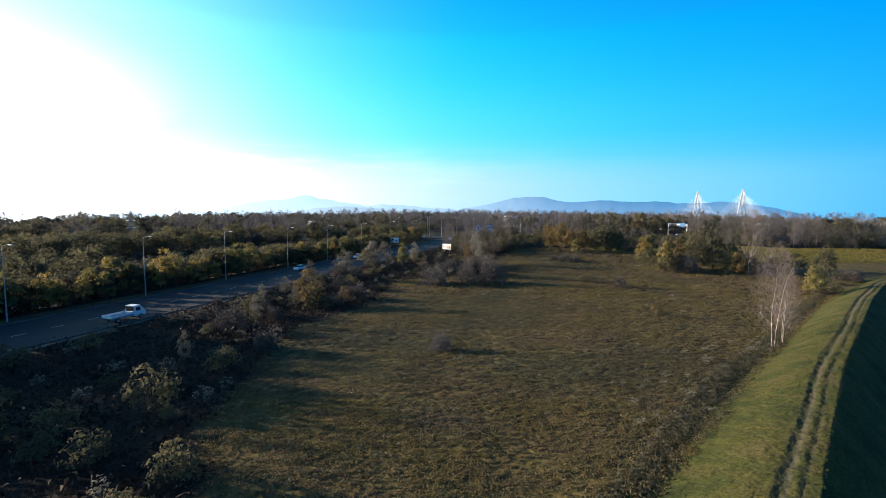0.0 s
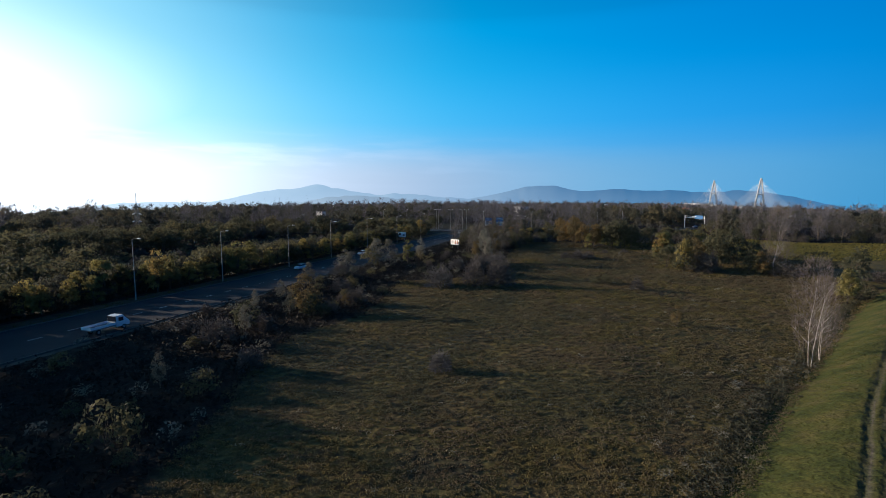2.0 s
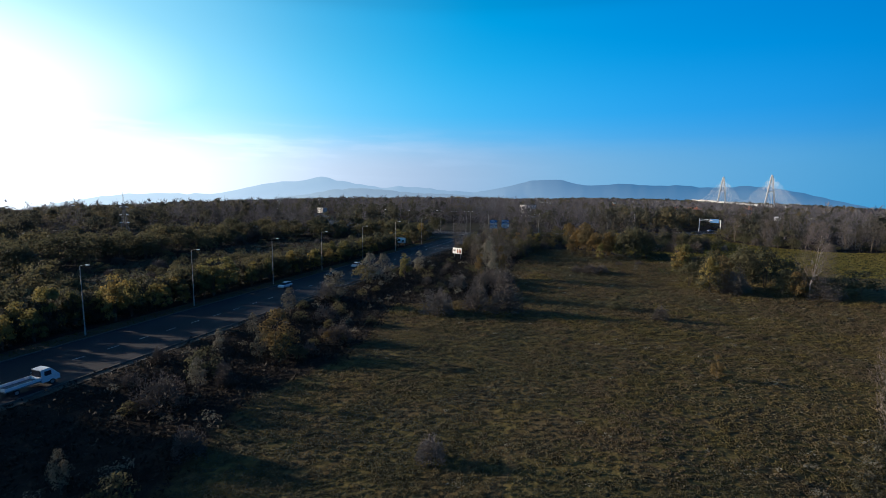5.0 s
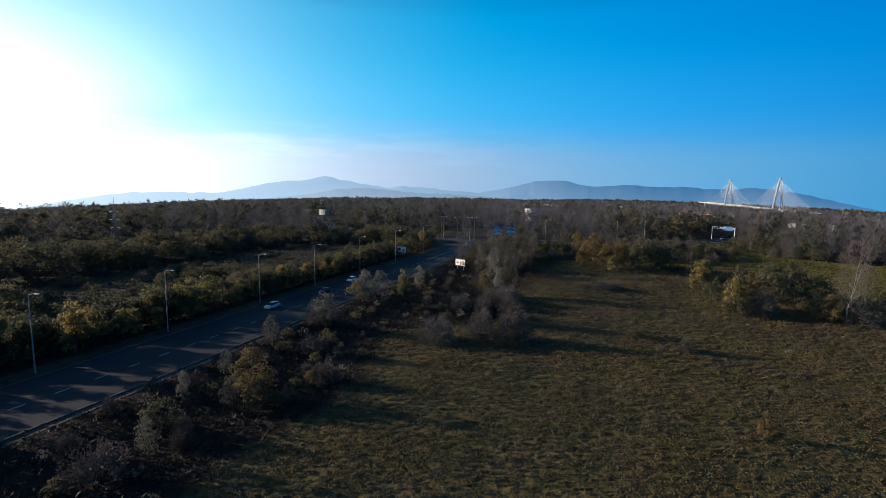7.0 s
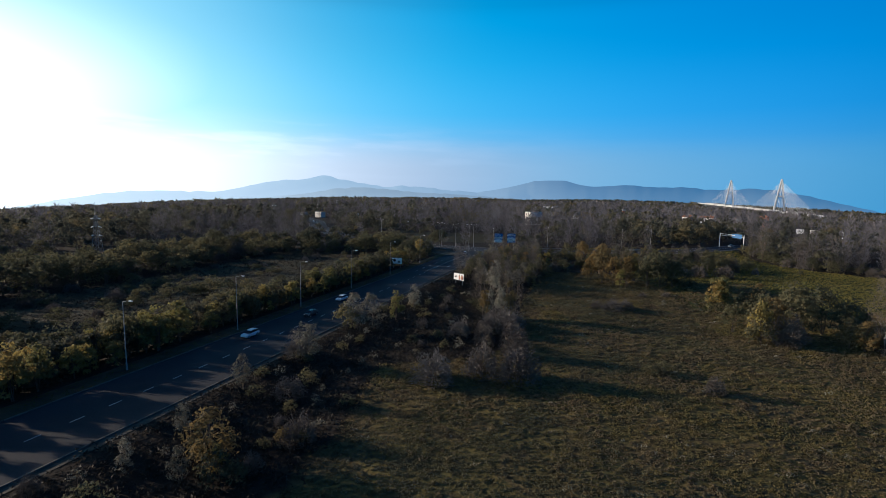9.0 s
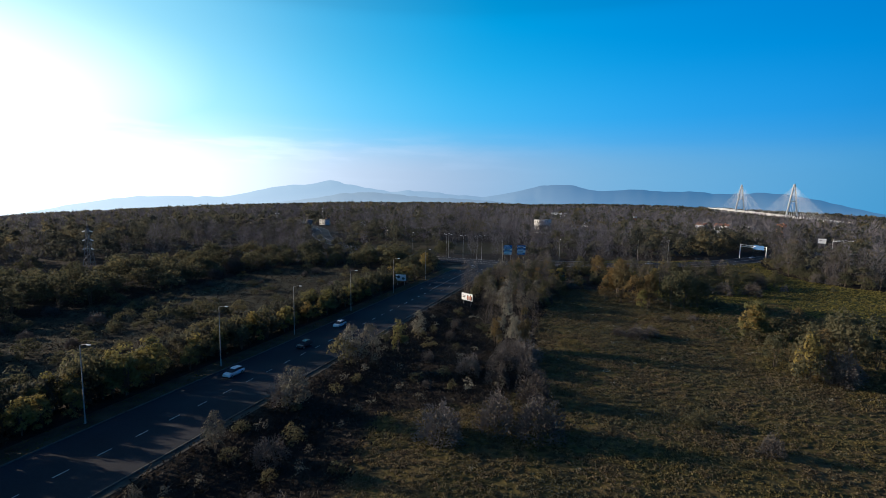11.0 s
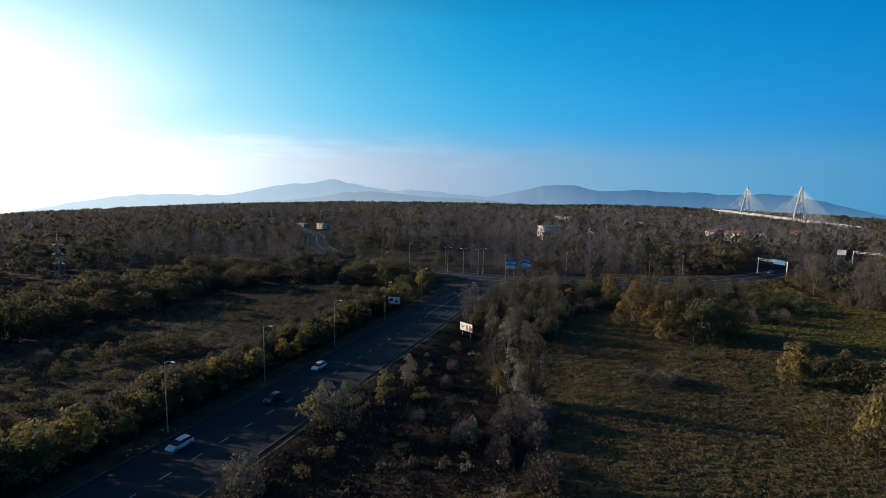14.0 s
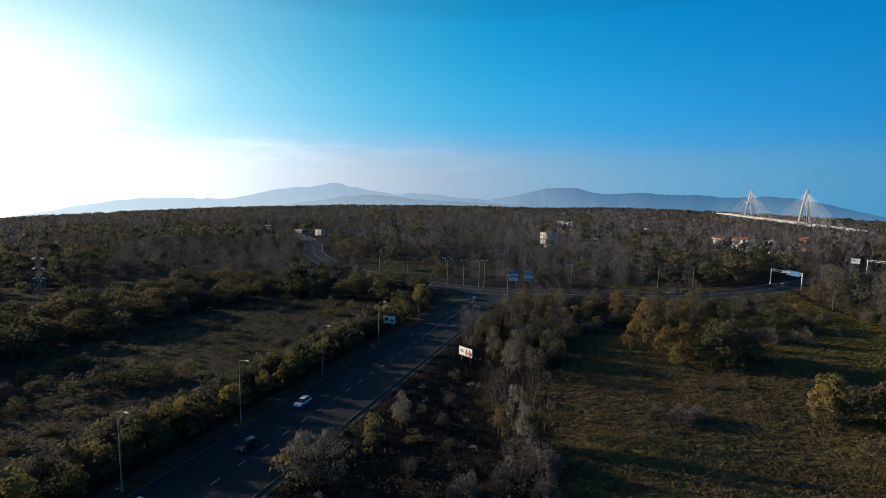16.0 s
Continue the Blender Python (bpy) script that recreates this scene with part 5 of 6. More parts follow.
# ---- street furniture ----
def street_lamp(height_m, arm=1.6, heads=1):
    lamp = thing("street_lamp", "grey steel street lamp column with a curved arm", "street lamp", "street lamps")
    bm = bmesh.new()
    rod(bm, (0, 0, -0.2), (0, 0, 1.4), 0.13, 0.13, 10)
    rod(bm, (0, 0, 1.4), (0, 0, height_m - 0.15), 0.10, 0.06, 10)
    part("column", bm, STEEL, lamp)
    bm = bmesh.new()
    box(bm, (0.34, 0.34, 0.06), (0, 0, 0.06), bevel=0.015)
    part("base_plate", bm, STEEL, lamp)
    for k in range(heads):
        w = math.pi * k
        c, s = math.cos(w), math.sin(w)
        bm = bmesh.new()
        pts = [(c * arm * q, s * arm * q, height_m - 0.15 + 0.32 * math.sin(q * 1.5)) for q in (0, 0.3, 0.65, 1.0)]
        for p, r in zip(pts[:-1], pts[1:]):
            rod(bm, p, r, 0.045, 0.04, 6)
        part("arm", bm, STEEL, lamp)
        bm = bmesh.new()
        box(bm, (0.8, 0.3, 0.14), (c * (arm + 0.35), s * (arm + 0.35), height_m + 0.18), math.degrees(w), 0, 0, 0.04)
        head = part("lamp_head", bm, WHITE_PAINT, lamp, "pale lamp head")
        bm = bmesh.new()
        box(bm, (0.6, 0.24, 0.05), (c * (arm + 0.35), s * (arm + 0.35), height_m + 0.095), math.degrees(w), 0, 0, 0.015)
        part("glass", bm, GLASSY, head)
    return lamp


ROAD_TURN = math.degrees(math.atan2(RU[1], RU[0])) - 90
first_lamp = street_lamp(12.4)
spots = [(s, 0) for s in (-76, -51, -25, 0, 23.2, 49.5, 72.9, 99.6, 128.5, 158.5)]
for k, (s, n) in enumerate(spots):
    px, py = along(s, n)
    m = pose(px, py, ground_z(px, py) + 0.0, 0, 0, ROAD_TURN)
    if k == 0:
        first_lamp.matrix_basis = m
    else:
        copy_thing(first_lamp, m)
for px, py, rz in ((107.3, 328, -110), (93, 334, -110), (48, 325, -90), (15.4, 301, 90), (-55, 362, -50), (-36, 346, -60)):
    copy_thing(first_lamp, pose(px, py, ground_z(px, py), 0, 0, rz))
mast = street_lamp(13.0, 1.2, 2)
mast.matrix_basis = pose(-13, 325, ground_z(-13, 325))
tagged(mast, "tall double-armed lamp mast at the junction", "street lamp", "junction masts")
for px, py in ((-14.5, 331), (-4.8, 322), (2.8, 321), (5.4, 323)):
    copy_thing(mast, pose(px, py, ground_z(px, py), 0, 0, 35))




# ---- road details ----
def strip_piece(name, size, mat, bevel=0.0):
    bm = bmesh.new()
    box(bm, size, (0, 0, 0), bevel=bevel)
    me = bpy.data.meshes.new(name)
    bm.to_mesh(me)
    bm.free()
    me.materials.append(mat)
    return me


def lay(name, me, s, n, z, parent):
    """One piece laid along the main road, as a part of it."""
    px, py = along(s, n)
    ob = new(name, me)
    ob.parent = parent
    ob.matrix_basis = pose(px, py, z, 0, 0, ROAD_TURN)
    return ob


DASH = strip_piece("centre_dash", (0.16, 1.9, 0.012), ROAD_LINE)
for s in np.arange(-100, 140, 5.4):
    lay("centre_dash", DASH, s, 10.6, 0.057, main_road)
SOLID = strip_piece("solid_line", (0.14, 11.9, 0.012), ROAD_LINE)
for s in np.arange(146, 196, 12.0):
    lay("solid_line", SOLID, s, 9.9, 0.057, main_road)
LANE = strip_piece("lane_dash", (0.13, 2.6, 0.012), ROAD_LINE)
for s in np.arange(140, 196, 7.8):
    lay("lane_dash", LANE, s, 14.3, 0.057, main_road)
    lay("lane_dash", LANE, s, 6.1, 0.057, main_road)
STONE = strip_piece("kerb_stone", (0.25, 1.96, 0.34), KERB, 0.03)
for s in np.arange(-95, 190, 2.0):
    lay("kerb_stone", STONE, s, 18.82, 0.05, main_road)
STONE_L = strip_piece("kerb_stone", (0.22, 5.9, 0.34), KERB, 0.03)
for s in np.arange(-95, 196, 6.0):
    lay("kerb_stone", STONE_L, s, 2.08, 0.05, main_road)
SHOULDER = plain("gravel_shoulder", (0.10, 0.09, 0.072), 0.95, 0, 0.6, 0.4)
tagged(ribbon("road_shoulder", MAIN, 18.95, 20.3, 0.02, SHOULDER), "narrow gravel shoulder along the kerb", "shoulder", kind="structure")
VERGE = plain("verge_turf", (0.080, 0.068, 0.038), 0.95, 0, 0.65, 0.35)
tagged(ribbon("road_verge", MAIN, -2.6, 1.97, 0.06, VERGE), "mown grass verge under the street lamps", "verge", kind="structure")
APRON = ribbon("road_junction", np.array([along(186, 10.4), along(214, 13.0)]), -11.0, 12.5, 0.052, ASPHALT)
tagged(APRON, "asphalt apron of the junction", "road", kind="structure")
for side in (-7.2, 7.05):
    tagged(ribbon("edge_line", CROSS[1:-1], side, side + 0.16, 0.072, ROAD_LINE), "white edge line of the crossroad", "road marking", kind="structure")
tagged(ribbon("centre_line", CROSS[1:-1], -0.1, 0.1, 0.072, ROAD_LINE), "white centre line of the crossroad", "road marking", kind="structure")


def traffic_island():
    isl = thing("traffic_island", "kerbed teardrop traffic island at the junction", "traffic island")
    ring = [(7.5 * math.cos(w) * (1.25 if math.cos(w) < 0 else 0.8), 2.4 * math.sin(w)) for w in np.linspace(0, 2 * math.pi, 28, endpoint=False)]
    for name, k, z0, z1, mat in (("kerb", 1.0, -0.1, 0.18, KERB), ("turf", 0.93, 0.0, 0.21, VERGE)):
        bm = bmesh.new()
        lo = [bm.verts.new((x * k, y * k, z0)) for x, y in ring]
        hi = [bm.verts.new((x * k, y * k, z1)) for x, y in ring]
        bm.faces.new(hi)
        for i in range(len(ring)):
            bm.faces.new((lo[i], lo[(i + 1) % len(ring)], hi[(i + 1) % len(ring)], hi[i]))
        part(name, bm, mat, isl)
    return isl


px, py = along(196, 5.0)
traffic_island().matrix_basis = pose(px, py, 0.06, 0, 0, ROAD_TURN + 75)


def guard_rail(length):
    rail = thing("guard_rail", "galvanised steel guard rail along the crossroad", "guard rail", "guard rails")
    bm = bmesh.new()
    for z, y in ((0.52, 0.0), (0.62, 0.05), (0.72, 0.0)):
        box(bm, (length, 0.05, 0.09), (0, y, z))
    part("beam", bm, STEEL, rail)
    for x in np.arange(-length / 2 + 1, length / 2, 4.0):
        bm = bmesh.new()
        box(bm, (0.1, 0.06, 0.95), (x, -0.06, 0.3))
        part("post", bm, STEEL, rail)
    return rail


def on_cross(x, off):
    """A point and heading on the crossroad at that x, so many metres to its side."""
    for a, b in zip(CROSS[:-1], CROSS[1:]):
        if min(a[0], b[0]) <= x <= max(a[0], b[0]):
            q = (x - a[0]) / (b[0] - a[0])
            d = (b - a) / np.linalg.norm(b - a)
            p = a + (b - a) * q + np.array([d[1], -d[0]]) * off
            return float(p[0]), float(p[1]), math.degrees(math.atan2(d[1], d[0]))


rail = guard_rail(24.0)
px, py, rz = on_cross(72, -9.0)
rail.matrix_basis = pose(px, py, ground_z(px, py), 0, 0, rz)
for x, off in ((48, -9.0), (120, -9.0), (150, -9.0), (72, 9.0), (100, 9.0), (48, 9.0), (178, -9.0)):
    px, py, rz = on_cross(x, off)
    copy_thing(rail, pose(px, py, ground_z(px, py), 0, 0, rz))


# ---- signs ----
POSTER = plain("poster_white", (0.84, 0.83, 0.80), 0.5, 0, 0.06, 1)
POSTER_RED = plain("poster_warm", (0.50, 0.22, 0.14), 0.5, 0, 0.2, 2)
POSTER_DARK = plain("poster_dark", (0.06, 0.05, 0.05), 0.5, 0, 0.3, 2)
PANEL_BACK = plain("panel_back", (0.17, 0.17, 0.17), 0.7, 0.2)


def billboard(w, h, foot, shapes):
    """A hoarding on two legs facing -y. shapes: (x, z, width, height, material) on its face."""
    bb = thing("billboard", "roadside billboard with a white poster on steel legs", "billboard")
    bm = bmesh.new()
    box(bm, (w, 0.18, h), (0, 0, foot + h / 2), bevel=0.02)
    part("panel", bm, PANEL_BACK, bb)
    bm = bmesh.new()
    box(bm, (w - 0.16, 0.02, h - 0.16), (0, -0.104, foot + h / 2))
    sheet = part("poster", bm, POSTER, bb, "white printed poster")
    for x, z, sw, sh, mat in shapes:
        bm = bmesh.new()
        made = bmesh.ops.create_icosphere(bm, subdivisions=2, radius=0.5, matrix=pose(x, -0.12, foot + h / 2 + z) @ Matrix.Diagonal((sw, 0.02, sh, 1)))
        part("printed_shape", bm, mat, sheet)
    for x in (-w * 0.32, w * 0.32):
        bm = bmesh.new()
        box(bm, (0.14, 0.14, foot + h * 0.8), (x, 0.16, (foot + h * 0.8) / 2 - 0.2))
        part("leg", bm, STEEL, bb)
    return bb


main_board = billboard(5.0, 2.5, 1.6, [(-1.4, 0.35, 1.6, 0.16, POSTER_DARK), (-1.4, -0.1, 1.5, 0.3, POSTER_DARK), (0.35, -0.25, 0.9, 1.6, POSTER_RED), (1.5, -0.2, 1.0, 1.7, POSTER_RED),
                                        (0.35, 0.55, 0.45, 0.5, POSTER_DARK), (1.5, 0.6, 0.5, 0.5, POSTER_DARK), (2.05, -0.3, 0.5, 1.4, POSTER_DARK)])
main_board.matrix_basis = pose(-1.2, 217.5, ground_z(-1.2, 217.5), 0, 0, -42)
small_board = billboard(4.4, 2.6, 1.6, [(-0.9, 0.2, 1.3, 1.2, POSTER_DARK), (1.0, -0.3, 1.2, 1.0, PANEL_BACK)])
tagged(small_board, "small grey roadside hoarding behind the street lamps", "billboard")
sx, sy = along(143.5, -4.2)
small_board.matrix_basis = pose(sx, sy, ground_z(sx, sy), 0, 0, -8)


def direction_sign(w, rows):
    """A blue direction board over a pale one on two posts, facing -y."""
    sign = thing("direction_sign", "tall blue and white direction board on steel posts", "road sign", "direction signs")
    z = 3.6
    for hgt, mat in rows:
        bm = bmesh.new()
        box(bm, (w, 0.08, hgt), (0, 0, z + hgt / 2), bevel=0.015)
        board = part("board", bm, mat, sign)
        for k in range(3 if hgt > 1.5 else 2):
            bm = bmesh.new()
            box(bm, (w * (0.74 - 0.12 * k), 0.02, 0.17), (-w * 0.05 * (k + 1), -0.052, z + hgt * (0.28 + 0.3 * k)))
            part("lettering_bar", bm, WHITE_PAINT if mat is SIGN_BLUE else POSTER_DARK, board)
        z += hgt + 0.05
    for x in (-w * 0.33, w * 0.33):
        bm = bmesh.new()
        rod(bm, (x, 0.12, -0.3), (x, 0.12, z - 0.1), 0.08, 0.08, 8)
        part("post", bm, STEEL, sign)
    return sign


sign_a = direction_sign(4.8, [(1.3, POSTER), (0.9, SIGN_BLUE), (1.0, POSTER), (1.9, SIGN_BLUE)])
sign_a.matrix_basis = pose(20.2, 329.5, ground_z(20.2, 329.5), 0, 0, 4)
sign_b = direction_sign(4.8, [(1.1, SIGN_BLUE), (1.3, POSTER), (1.2, SIGN_BLUE), (0.5, POSTER), (1.0, SIGN_BLUE)])
sign_b.matrix_basis = pose(27.6, 328.8, ground_z(27.6, 328.8), 0, 0, 4)


def gantry(span, hgt, boards):
    g = thing("sign_gantry", "white steel sign gantry spanning the crossroad", "sign gantry", "sign gantries")
    for x in (-span / 2, span / 2):
        bm = bmesh.new()
        box(bm, (0.34, 0.4, hgt + 0.3), (x, 0, hgt / 2 - 0.15), bevel=0.04)
        part("leg", bm, WHITE_PAINT, g)
    for z in (hgt - 0.35, hgt - 1.35):
        bm = bmesh.new()
        box(bm, (span, 0.26, 0.2), (0, 0, z), bevel=0.03)
        part("beam", bm, WHITE_PAINT, g)
    for x in np.arange(-span / 2 + 1.5, span / 2 - 1, 2.2):
        bm = bmesh.new()
        rod(bm, (x, 0, hgt - 1.3), (x + 1.1, 0, hgt - 0.4), 0.07, 0.07, 6)
        part("brace", bm, WHITE_PAINT, g)
    for x, w, h2 in boards:
        bm = bmesh.new()
        box(bm, (w, 0.1, h2), (x, -0.32, hgt - 0.9), bevel=0.02)
        board = part("board", bm, SIGN_BLUE, g, "blue direction board")
        for dx in (-0.22, 0.22):
            bm = bmesh.new()
            box(bm, (w * 0.22, 0.02, 0.22), (w * dx, -0.382, hgt - 0.6))
            part("lettering_bar", bm, WHITE_PAINT, board)
    return g


first_gantry = gantry(17.5, 8.8, [(4.0, 7.0, 2.5)])
first_gantry.matrix_basis = pose(165.0, 351.0, ground_z(165.0, 351.0), 0, 0, -72)
second = gantry(20.0, 9.5, [])
second.matrix_basis = pose(273, 422, ground_z(273, 422), 0, 0, -50)
hoarding = billboard(5.0, 3.6, 6.0, [(-0.8, 0.3, 2.0, 0.4, PANEL_BACK)])
tagged(hoarding, "tall white hoarding above the roadside trees", "billboard")
hoarding.matrix_basis = pose(260.5, 432, ground_z(260.5, 432), 0, 0, -28)
square = billboard(5.0, 5.0, 3.5, [(0, 0.4, 3.0, 0.8, PANEL_BACK)])
tagged(square, "square white hoarding above a clearing", "billboard")
square.matrix_basis = pose(-115, 556, ground_z(-115, 556), 0, 0, 10)


# ---- power line ----
def power_pylon(hgt):
    pyl = thing("power_pylon", "grey lattice power pylon with white insulators", "power pylon", "power pylons")
    lev = np.linspace(0, 1, 8)
    half = lambda q: 1.7 * (1 - q) + 0.28
    for c in range(4):
        sx, sy = ((-1, -1), (1, -1), (1, 1), (-1, 1))[c]
        bm = bmesh.new()
        rod(bm, (sx * half(0), sy * half(0), -0.2), (sx * half(1), sy * half(1), hgt), 0.1, 0.08, 4)
        part("leg", bm, LATTICE, pyl)
        nx, ny = ((1, -1), (1, 1), (-1, 1), (-1, -1))[c]
        for a, b in zip(lev[:-1], lev[1:]):
            for (ax, ay), (bx, by) in (((sx, sy), (nx, ny)), ((nx, ny), (sx, sy))):
                bm = bmesh.new()
                rod(bm, (ax * half(a), ay * half(a), a * hgt), (bx * half(b), by * half(b), b * hgt), 0.05, 0.05, 4)
                part("brace", bm, LATTICE, pyl)
    bm = bmesh.new()
    rod(bm, (-0.28, 0, hgt), (0, 0, hgt + 6.0), 0.09, 0.06, 4)
    rod(bm, (0.28, 0, hgt), (0, 0, hgt + 6.0), 0.07, 0.05, 4)
    part("peak", bm, LATTICE, pyl)
    for q, w in ((0.55, 1.5), (0.74, 1.4), (0.93, 1.3)):
        bm = bmesh.new()
        rod(bm, (-w, 0, q * hgt), (w, 0, q * hgt), 0.09, 0.09, 4)
        rod(bm, (-w, 0, q * hgt), (0, 0, q * hgt + 1.0), 0.06, 0.06, 4)
        rod(bm, (w, 0, q * hgt), (0, 0, q * hgt + 1.0), 0.06, 0.06, 4)
        arm = part("cross_arm", bm, LATTICE, pyl)
        for sx in (-1, 1):
            bm = bmesh.new()
            rod(bm, (sx * (w - 0.3), 0, q * hgt - 0.1), (sx * (w + 1.0), 0, q * hgt - 0.45), 0.26, 0.18, 8)
            part("insulator", bm, GLASSY, arm)
    return pyl


pyl = power_pylon(21.5)
spot_list = [(-177.5, 270.7), (-192, 520), (-222, 760), (-262, 1010)]
pyl.matrix_basis = pose(*spot_list[0], ground_z(*spot_list[0]) - 2.8, 0, 0, 8)
for px, py in spot_list[1:]:
    copy_thing(pyl, pose(px, py, ground_z(px, py) - 2.8, 0, 0, 8))


# ---- buildings beyond the crossroad ----
def house(w, d, h, roof, wall, roof_mat, storeys, bays):
    """A plain house: walls, roof (flat, or gabled by that many metres), rows of windows on all sides."""
    hs = thing("house", "pale rendered house among bare trees", "house", "houses beyond the road")
    bm = bmesh.new()
    box(bm, (w, d, h), (0, 0, h / 2), bevel=0.04)
    part("wall", bm, wall, hs)
    bm = bmesh.new()
    if roof > 0.5:
        v = [bm.verts.new(p) for p in ((-w / 2 - 0.5, -d / 2 - 0.5, h), (w / 2 + 0.5, -d / 2 - 0.5, h), (w / 2 + 0.5, d / 2 + 0.5, h), (-w / 2 - 0.5, d / 2 + 0.5, h), (-w / 2 - 0.5, 0, h + roof), (w / 2 + 0.5, 0, h + roof))]
        for f in ((0, 1, 5, 4), (2, 3, 4, 5), (0, 4, 3), (1, 2, 5), (3, 2, 1, 0)):
            bm.faces.new([v[i] for i in f])
    else:
        box(bm, (w + 0.6, d + 0.6, 0.5), (0, 0, h + 0.25), bevel=0.05)
    rf = part("roof", bm, roof_mat, hs)
    bm = bmesh.new()
    box(bm, (0.7, 0.7, 1.6), (w * 0.2, 0, h + roof * 0.8 + 0.5), bevel=0.03)
    part("chimney", bm, ORANGE_WALL, rf)
    for s in range(storeys):
        for b in range(bays):
            x, z = (b + 0.5) / bays * w - w / 2, (s + 0.55) * h / storeys
            bm = bmesh.new()
            box(bm, (w / bays * 0.36, 0.12, h / storeys * 0.4), (x, -d / 2 - 0.02, z))
            win = part("window", bm, DARK_GLASS, hs)
            bm = bmesh.new()
            box(bm, (w / bays * 0.58, 0.22, 0.12), (x, -d / 2 - 0.05, z - h / storeys * 0.27))
            part("sill", bm, WHITE_PAINT, win)
    for s in range(storeys):
        bm = bmesh.new()
        box(bm, (0.12, d * 0.3, h / storeys * 0.5), (-w / 2 - 0.02, 0, (s + 0.55) * h / storeys))
        part("window", bm, DARK_GLASS, hs)
    return hs


def tall_base(x, y, top):
    return ground_z(x, y), top - ground_z(x, y)


for x, y, top, w, d, roof, wall, rmat, rz, text in (
    (72, 556, 11.0, 9, 16, 0.0, RENDER_WALL, GREY_ROOF, -52, "white flat-roofed block of flats among bare trees"),
    (137, 828, 9.0, 22, 10, 0.0, WHITE_PAINT, GREY_ROOF, -30, "long white flat-roofed building in the woods"),
    (172, 603, 5.0, 6, 6, 1.5, RENDER_WALL, GREY_ROOF, -50, "small pale house in the woods"),
    (248, 593, 10.0, 9, 8, 2.4, RENDER_WALL, RED_ROOF, -55, "pale rendered house with a gabled tile roof"),
    (256, 566, 10.5, 13, 8, 2.2, RENDER_WALL, RED_ROOF, -48, "house with a red tile roof and pale walls"),
    (309, 558, 12.0, 6, 7, 1.6, ORANGE_WALL, RED_ROOF, -55, "brick-red house showing above the trees"),
    (286, 572, 8.0, 8, 6, 1.8, RENDER_WALL, GREY_ROOF, -50, "low pale house above the trees"),
    (179, 343, 3.2, 3.6, 3.6, 1.0, WHITE_PAINT, GREY_ROOF, -30, "small white roadside hut among trees"),
    (-198, 618, 2.0, 14, 7, 0.0, GREY_ROOF, GREY_ROOF, -35, "low flat-roofed roadside building by the far road"),
    (-178, 626, 2.4, 11, 7, 0.0, RENDER_WALL, GREY_ROOF, -35, "low white flat-roofed shop by the far road"),
):
    z, h = tall_base(x, y, top)
    hs = house(w, d, h - roof, roof, wall, rmat, 3 if h > 11 else 2, 3)
    tagged(hs, text, "house")
    hs.matrix_basis = pose(x, y, z - 0.1, 0, 0, rz)


def brick_tower(h):
    tw = thing("brick_tower", "slim red brick tower above the woods", "tower")
    bm = bmesh.new()
    box(bm, (2.8, 2.8, h), (0, 0, h / 2), bevel=0.1)
    part("shaft", bm, ORANGE_WALL, tw)
    bm = bmesh.new()
    box(bm, (3.3, 3.3, 1.2), (0, 0, h + 0.5), bevel=0.1)
    part("cap", bm, RENDER_WALL, tw)
    return tw


tower = brick_tower(26.0)
tower.matrix_basis = pose(185, 619, 12.4 - 26.0, 0, 0, 12)


def saw_roof_hall(w, bays):
    hall = thing("factory_hall", "low factory hall with a saw-tooth roof", "factory")
    bm = bmesh.new()
    box(bm, (w, 24, 16), (0, 0, 8), bevel=0.05)
    part("wall", bm, RENDER_WALL, hall)
    for k in range(bays):
        x0, x1 = -w / 2 + w * k / bays, -w / 2 + w * (k + 0.92) / bays
        bm = bmesh.new()
        v = [bm.verts.new(p) for y in (-12, 12) for p in ((x0, y, 16), (x1, y, 16), (x1, y, 19.6))]
        for f in ((0, 1, 2), (5, 4, 3), (0, 2, 5, 3), (1, 4, 5, 2), (0, 3, 4, 1)):
            bm.faces.new([v[i] for i in f])
        part("roof_bay", bm, GREY_ROOF, hall)
    return hall


hall = saw_roof_hall(26, 5)
hall.matrix_basis = pose(138, 675, 6.5 - 19.6, 0, 0, -25)


# ---- vehicles ----
def lofted(bm, rings):
    """A skin over rings of equal count, capped at both ends."""
    vs = [[bm.verts.new(p) for p in ring] for ring in rings]
    for a, b in zip(vs[:-1], vs[1:]):
        for i in range(len(a)):
            bm.faces.new((a[i], a[(i + 1) % len(a)], b[(i + 1) % len(a)], b[i]))
    bm.faces.new(vs[0][::-1])
    bm.faces.new(vs[-1])
    return bm


def wheel_parts(owner, places, r):
    for x, y in places:
        bm = bmesh.new()
        rod(bm, (x - 0.1, y, r), (x + 0.1, y, r), r, r, 16)
        tyre = part("wheel", bm, RUBBER, owner)
        bm = bmesh.new()
        rod(bm, (x - 0.115, y, r), (x + 0.115, y, r), r * 0.6, r * 0.6, 12)
        part("rim", bm, STEEL, tyre)


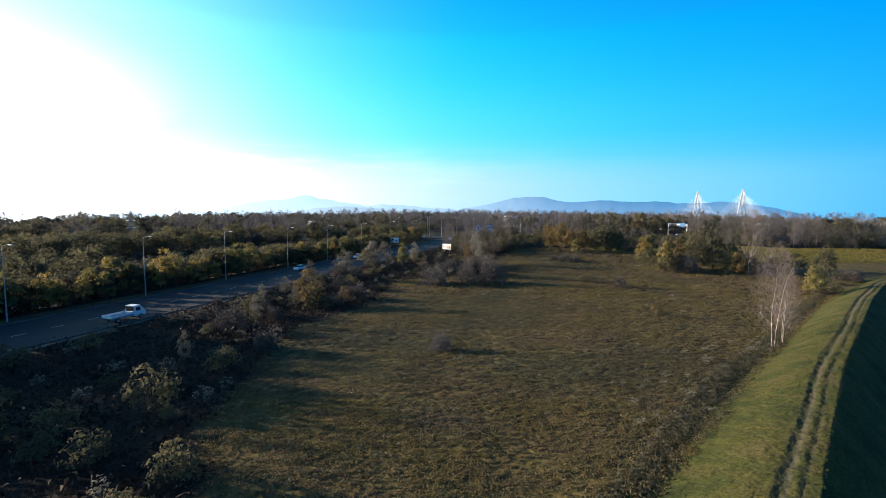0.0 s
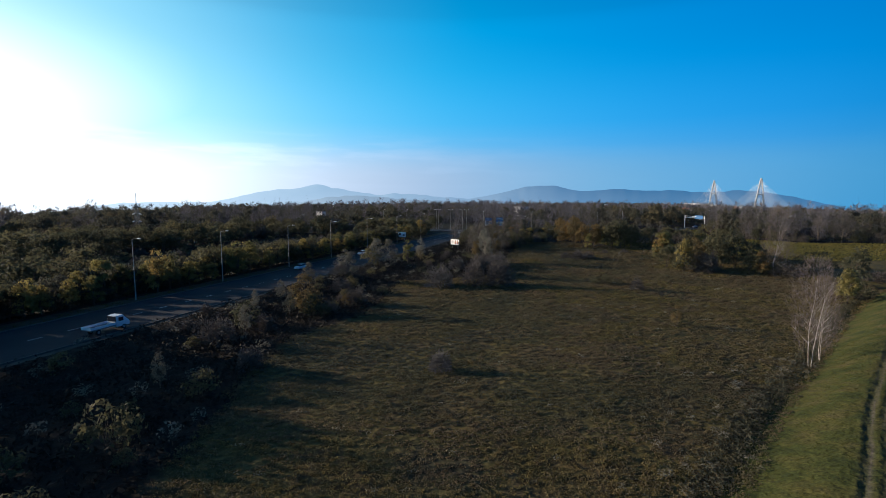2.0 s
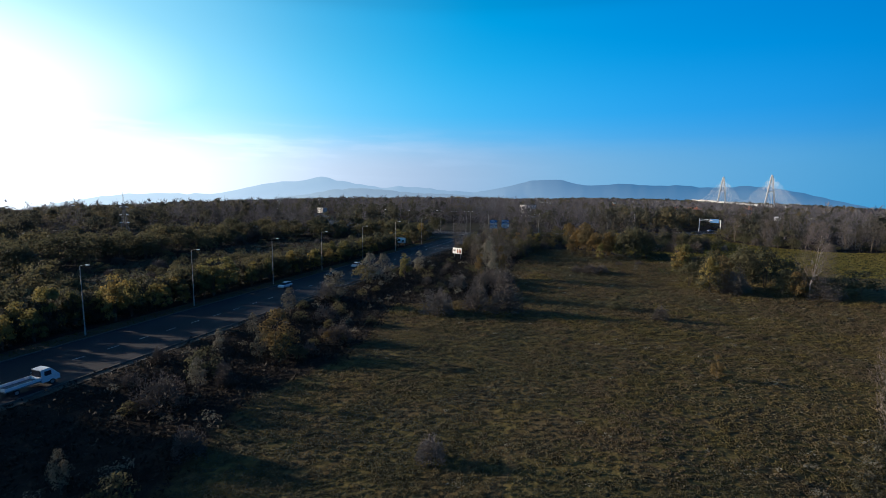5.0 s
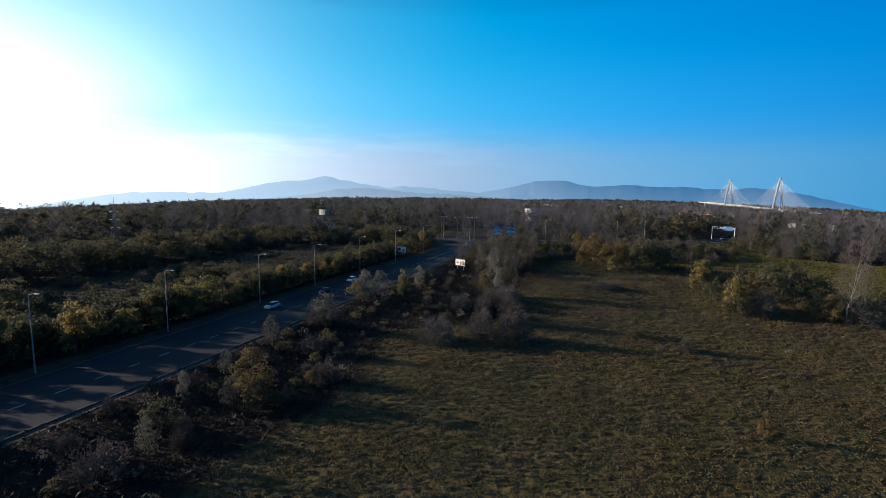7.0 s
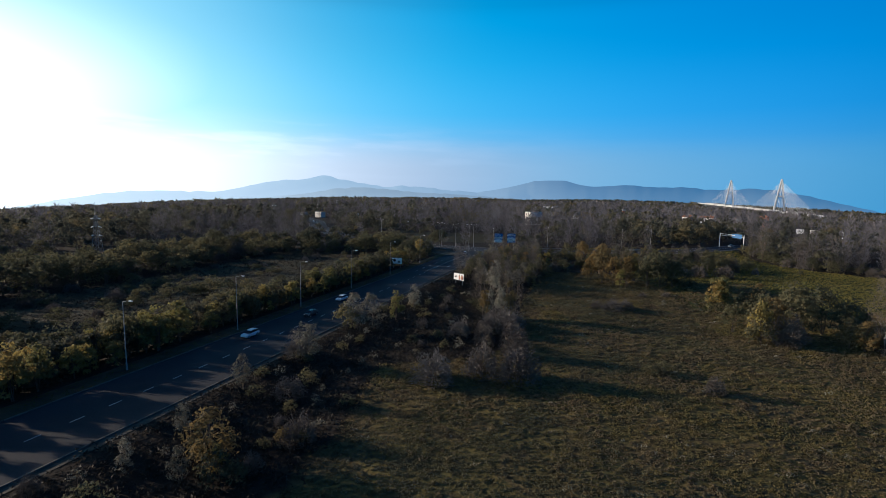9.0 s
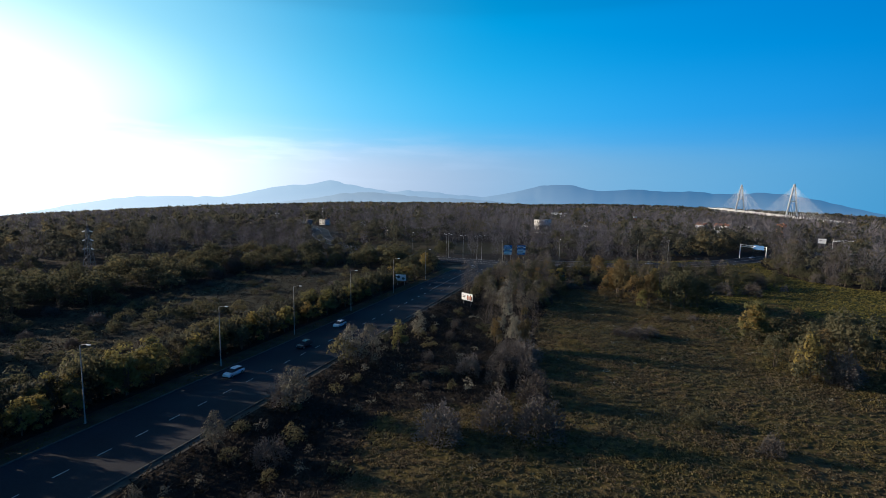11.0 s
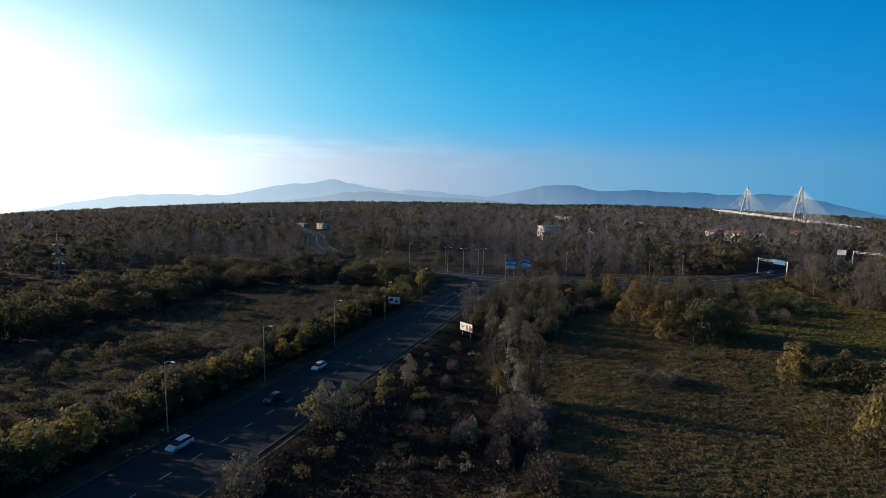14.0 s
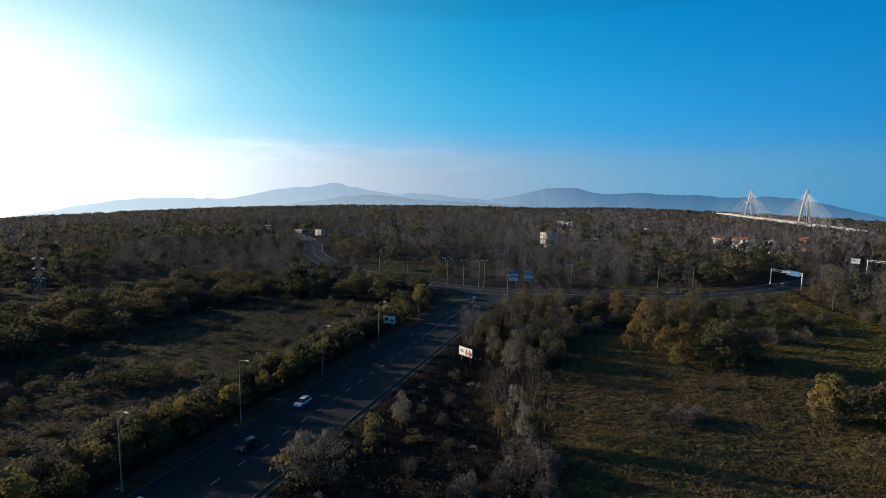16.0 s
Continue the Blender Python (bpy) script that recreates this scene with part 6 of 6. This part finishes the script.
def car(paint, label):
    """A hatchback, front towards +y."""
    c = thing("car", label, "car", "cars on the road")
    prof = [(-2.0, 0.45, 0.82), (-1.9, 0.28, 0.95), (-1.3, 0.22, 0.98), (1.1, 0.22, 0.94), (1.75, 0.25, 0.84), (2.0, 0.35, 0.66)]
    bm = bmesh.new()
    lofted(bm, [[(-0.74, y, z0), (-0.86, y, (z0 + z1) / 2), (-0.78, y, z1), (0.78, y, z1), (0.86, y, (z0 + z1) / 2), (0.74, y, z0)] for y, z0, z1 in prof])
    part("body", bm, paint, c)
    bm = bmesh.new()
    lofted(bm, [[(-0.74, y, 0.9), (-w, y, z), (w, y, z), (0.74, y, 0.9)] for y, z, w in ((-1.92, 0.96, 0.70), (-1.5, 1.38, 0.6), (-0.3, 1.47, 0.58), (0.35, 1.40, 0.58), (1.15, 0.95, 0.70))])
    part("cabin_glass", bm, DARK_GLASS, c, "dark glazed cabin")
    bm = bmesh.new()
    lofted(bm, [[(-w, y, z - 0.03), (-w * 0.96, y, z + 0.03), (w * 0.96, y, z + 0.03), (w, y, z - 0.03)] for y, z, w in ((-1.55, 1.38, 0.62), (-0.3, 1.48, 0.61), (0.35, 1.41, 0.60))])
    part("roof", bm, paint, c)
    wheel_parts(c, ((-0.78, -1.3), (0.78, -1.3), (-0.78, 1.3), (0.78, 1.3)), 0.31)
    for x in (-0.6, 0.6):
        bm = bmesh.new()
        box(bm, (0.34, 0.1, 0.16), (x, 1.93, 0.64), bevel=0.03)
        part("headlight", bm, HEADLIGHT, c)
        bm = bmesh.new()
        box(bm, (0.24, 0.1, 0.26), (x, -1.97, 0.78), bevel=0.03)
        part("tail_light", bm, TAILLIGHT, c)
    return c


def flatbed_truck():
    t = thing("flatbed_truck", "small white flatbed truck with an empty load bed", "truck")
    bm = bmesh.new()
    lofted(bm, [[(-0.95, y, z0), (-0.98, y, 1.1), (-w, y, z1), (w, y, z1), (0.98, y, 1.1), (0.95, y, z0)] for y, z0, z1, w in ((0.9, 0.5, 2.2, 0.88), (2.0, 0.5, 2.25, 0.88), (2.45, 0.5, 1.75, 0.9), (2.95, 0.5, 1.2, 0.93), (3.05, 0.5, 1.0, 0.93))])
    cab = part("cab", bm, CAR_WHITE, t)
    for sx in (-1, 1):
        bm = bmesh.new()
        box(bm, (0.03, 0.8, 0.6), (sx * 0.955, 1.65, 1.62))
        part("side_window", bm, DARK_GLASS, cab)
    bm = bmesh.new()
    box(bm, (1.6, 0.04, 0.62), (0, 2.36, 1.85), rx=38)
    part("windscreen", bm, DARK_GLASS, cab)
    bm = bmesh.new()
    box(bm, (1.7, 0.04, 1.0), (0, 0.87, 1.6))
    part("rear_window", bm, DARK_GLASS, cab)
    bm = bmesh.new()
    box(bm, (2.1, 3.9, 0.16), (0, -1.15, 0.86), bevel=0.02)
    part("load_bed", bm, LATTICE, t)
    for x, y, w, d in ((-1.03, -1.15, 0.05, 3.9), (1.03, -1.15, 0.05, 3.9), (0, -3.08, 2.1, 0.05), (0, 0.78, 2.1, 0.05)):
        bm = bmesh.new()
        box(bm, (w, d, 0.38), (x, y, 1.12))
        part("side_board", bm, CAR_WHITE, t)
    wheel_parts(t, ((-0.86, -1.9), (0.86, -1.9), (-0.86, 2.1), (0.86, 2.1)), 0.36)
    return t


white_car = car(CAR_WHITE, "white hatchback driving on the main road")
px, py = along(46.7, 6.0)
white_car.matrix_basis = pose(px, py, 0.05, 0, 0, ROAD_TURN + 180)
px, py = along(84, 6.0)
copy_thing(white_car, pose(px, py, 0.05, 0, 0, ROAD_TURN + 180))
dark_car = car(CAR_DARK, "dark blue hatchback on the main road")
px, py = along(66, 8.0)
dark_car.matrix_basis = pose(px, py, 0.05, 0, 0, ROAD_TURN + 180)
silver = car(CAR_SILVER, "silver hatchback near the junction")
px, py = along(197, 9.2)
silver.matrix_basis = pose(px, py, 0.06, 0, 0, ROAD_TURN + 10)
for x, off in ((95, 3), (171, 3), (-146, -3), (-190, 3)):
    px, py, rz = on_cross(x, off)
    copy_thing(silver if x > 0 else white_car, pose(px, py, ground_z(px, py) + 0.06, 0, 0, rz - 90))
truck = flatbed_truck()
px, py = along(-18, 16.4)
truck.matrix_basis = pose(px, py, 0.05, 0, 0, ROAD_TURN)
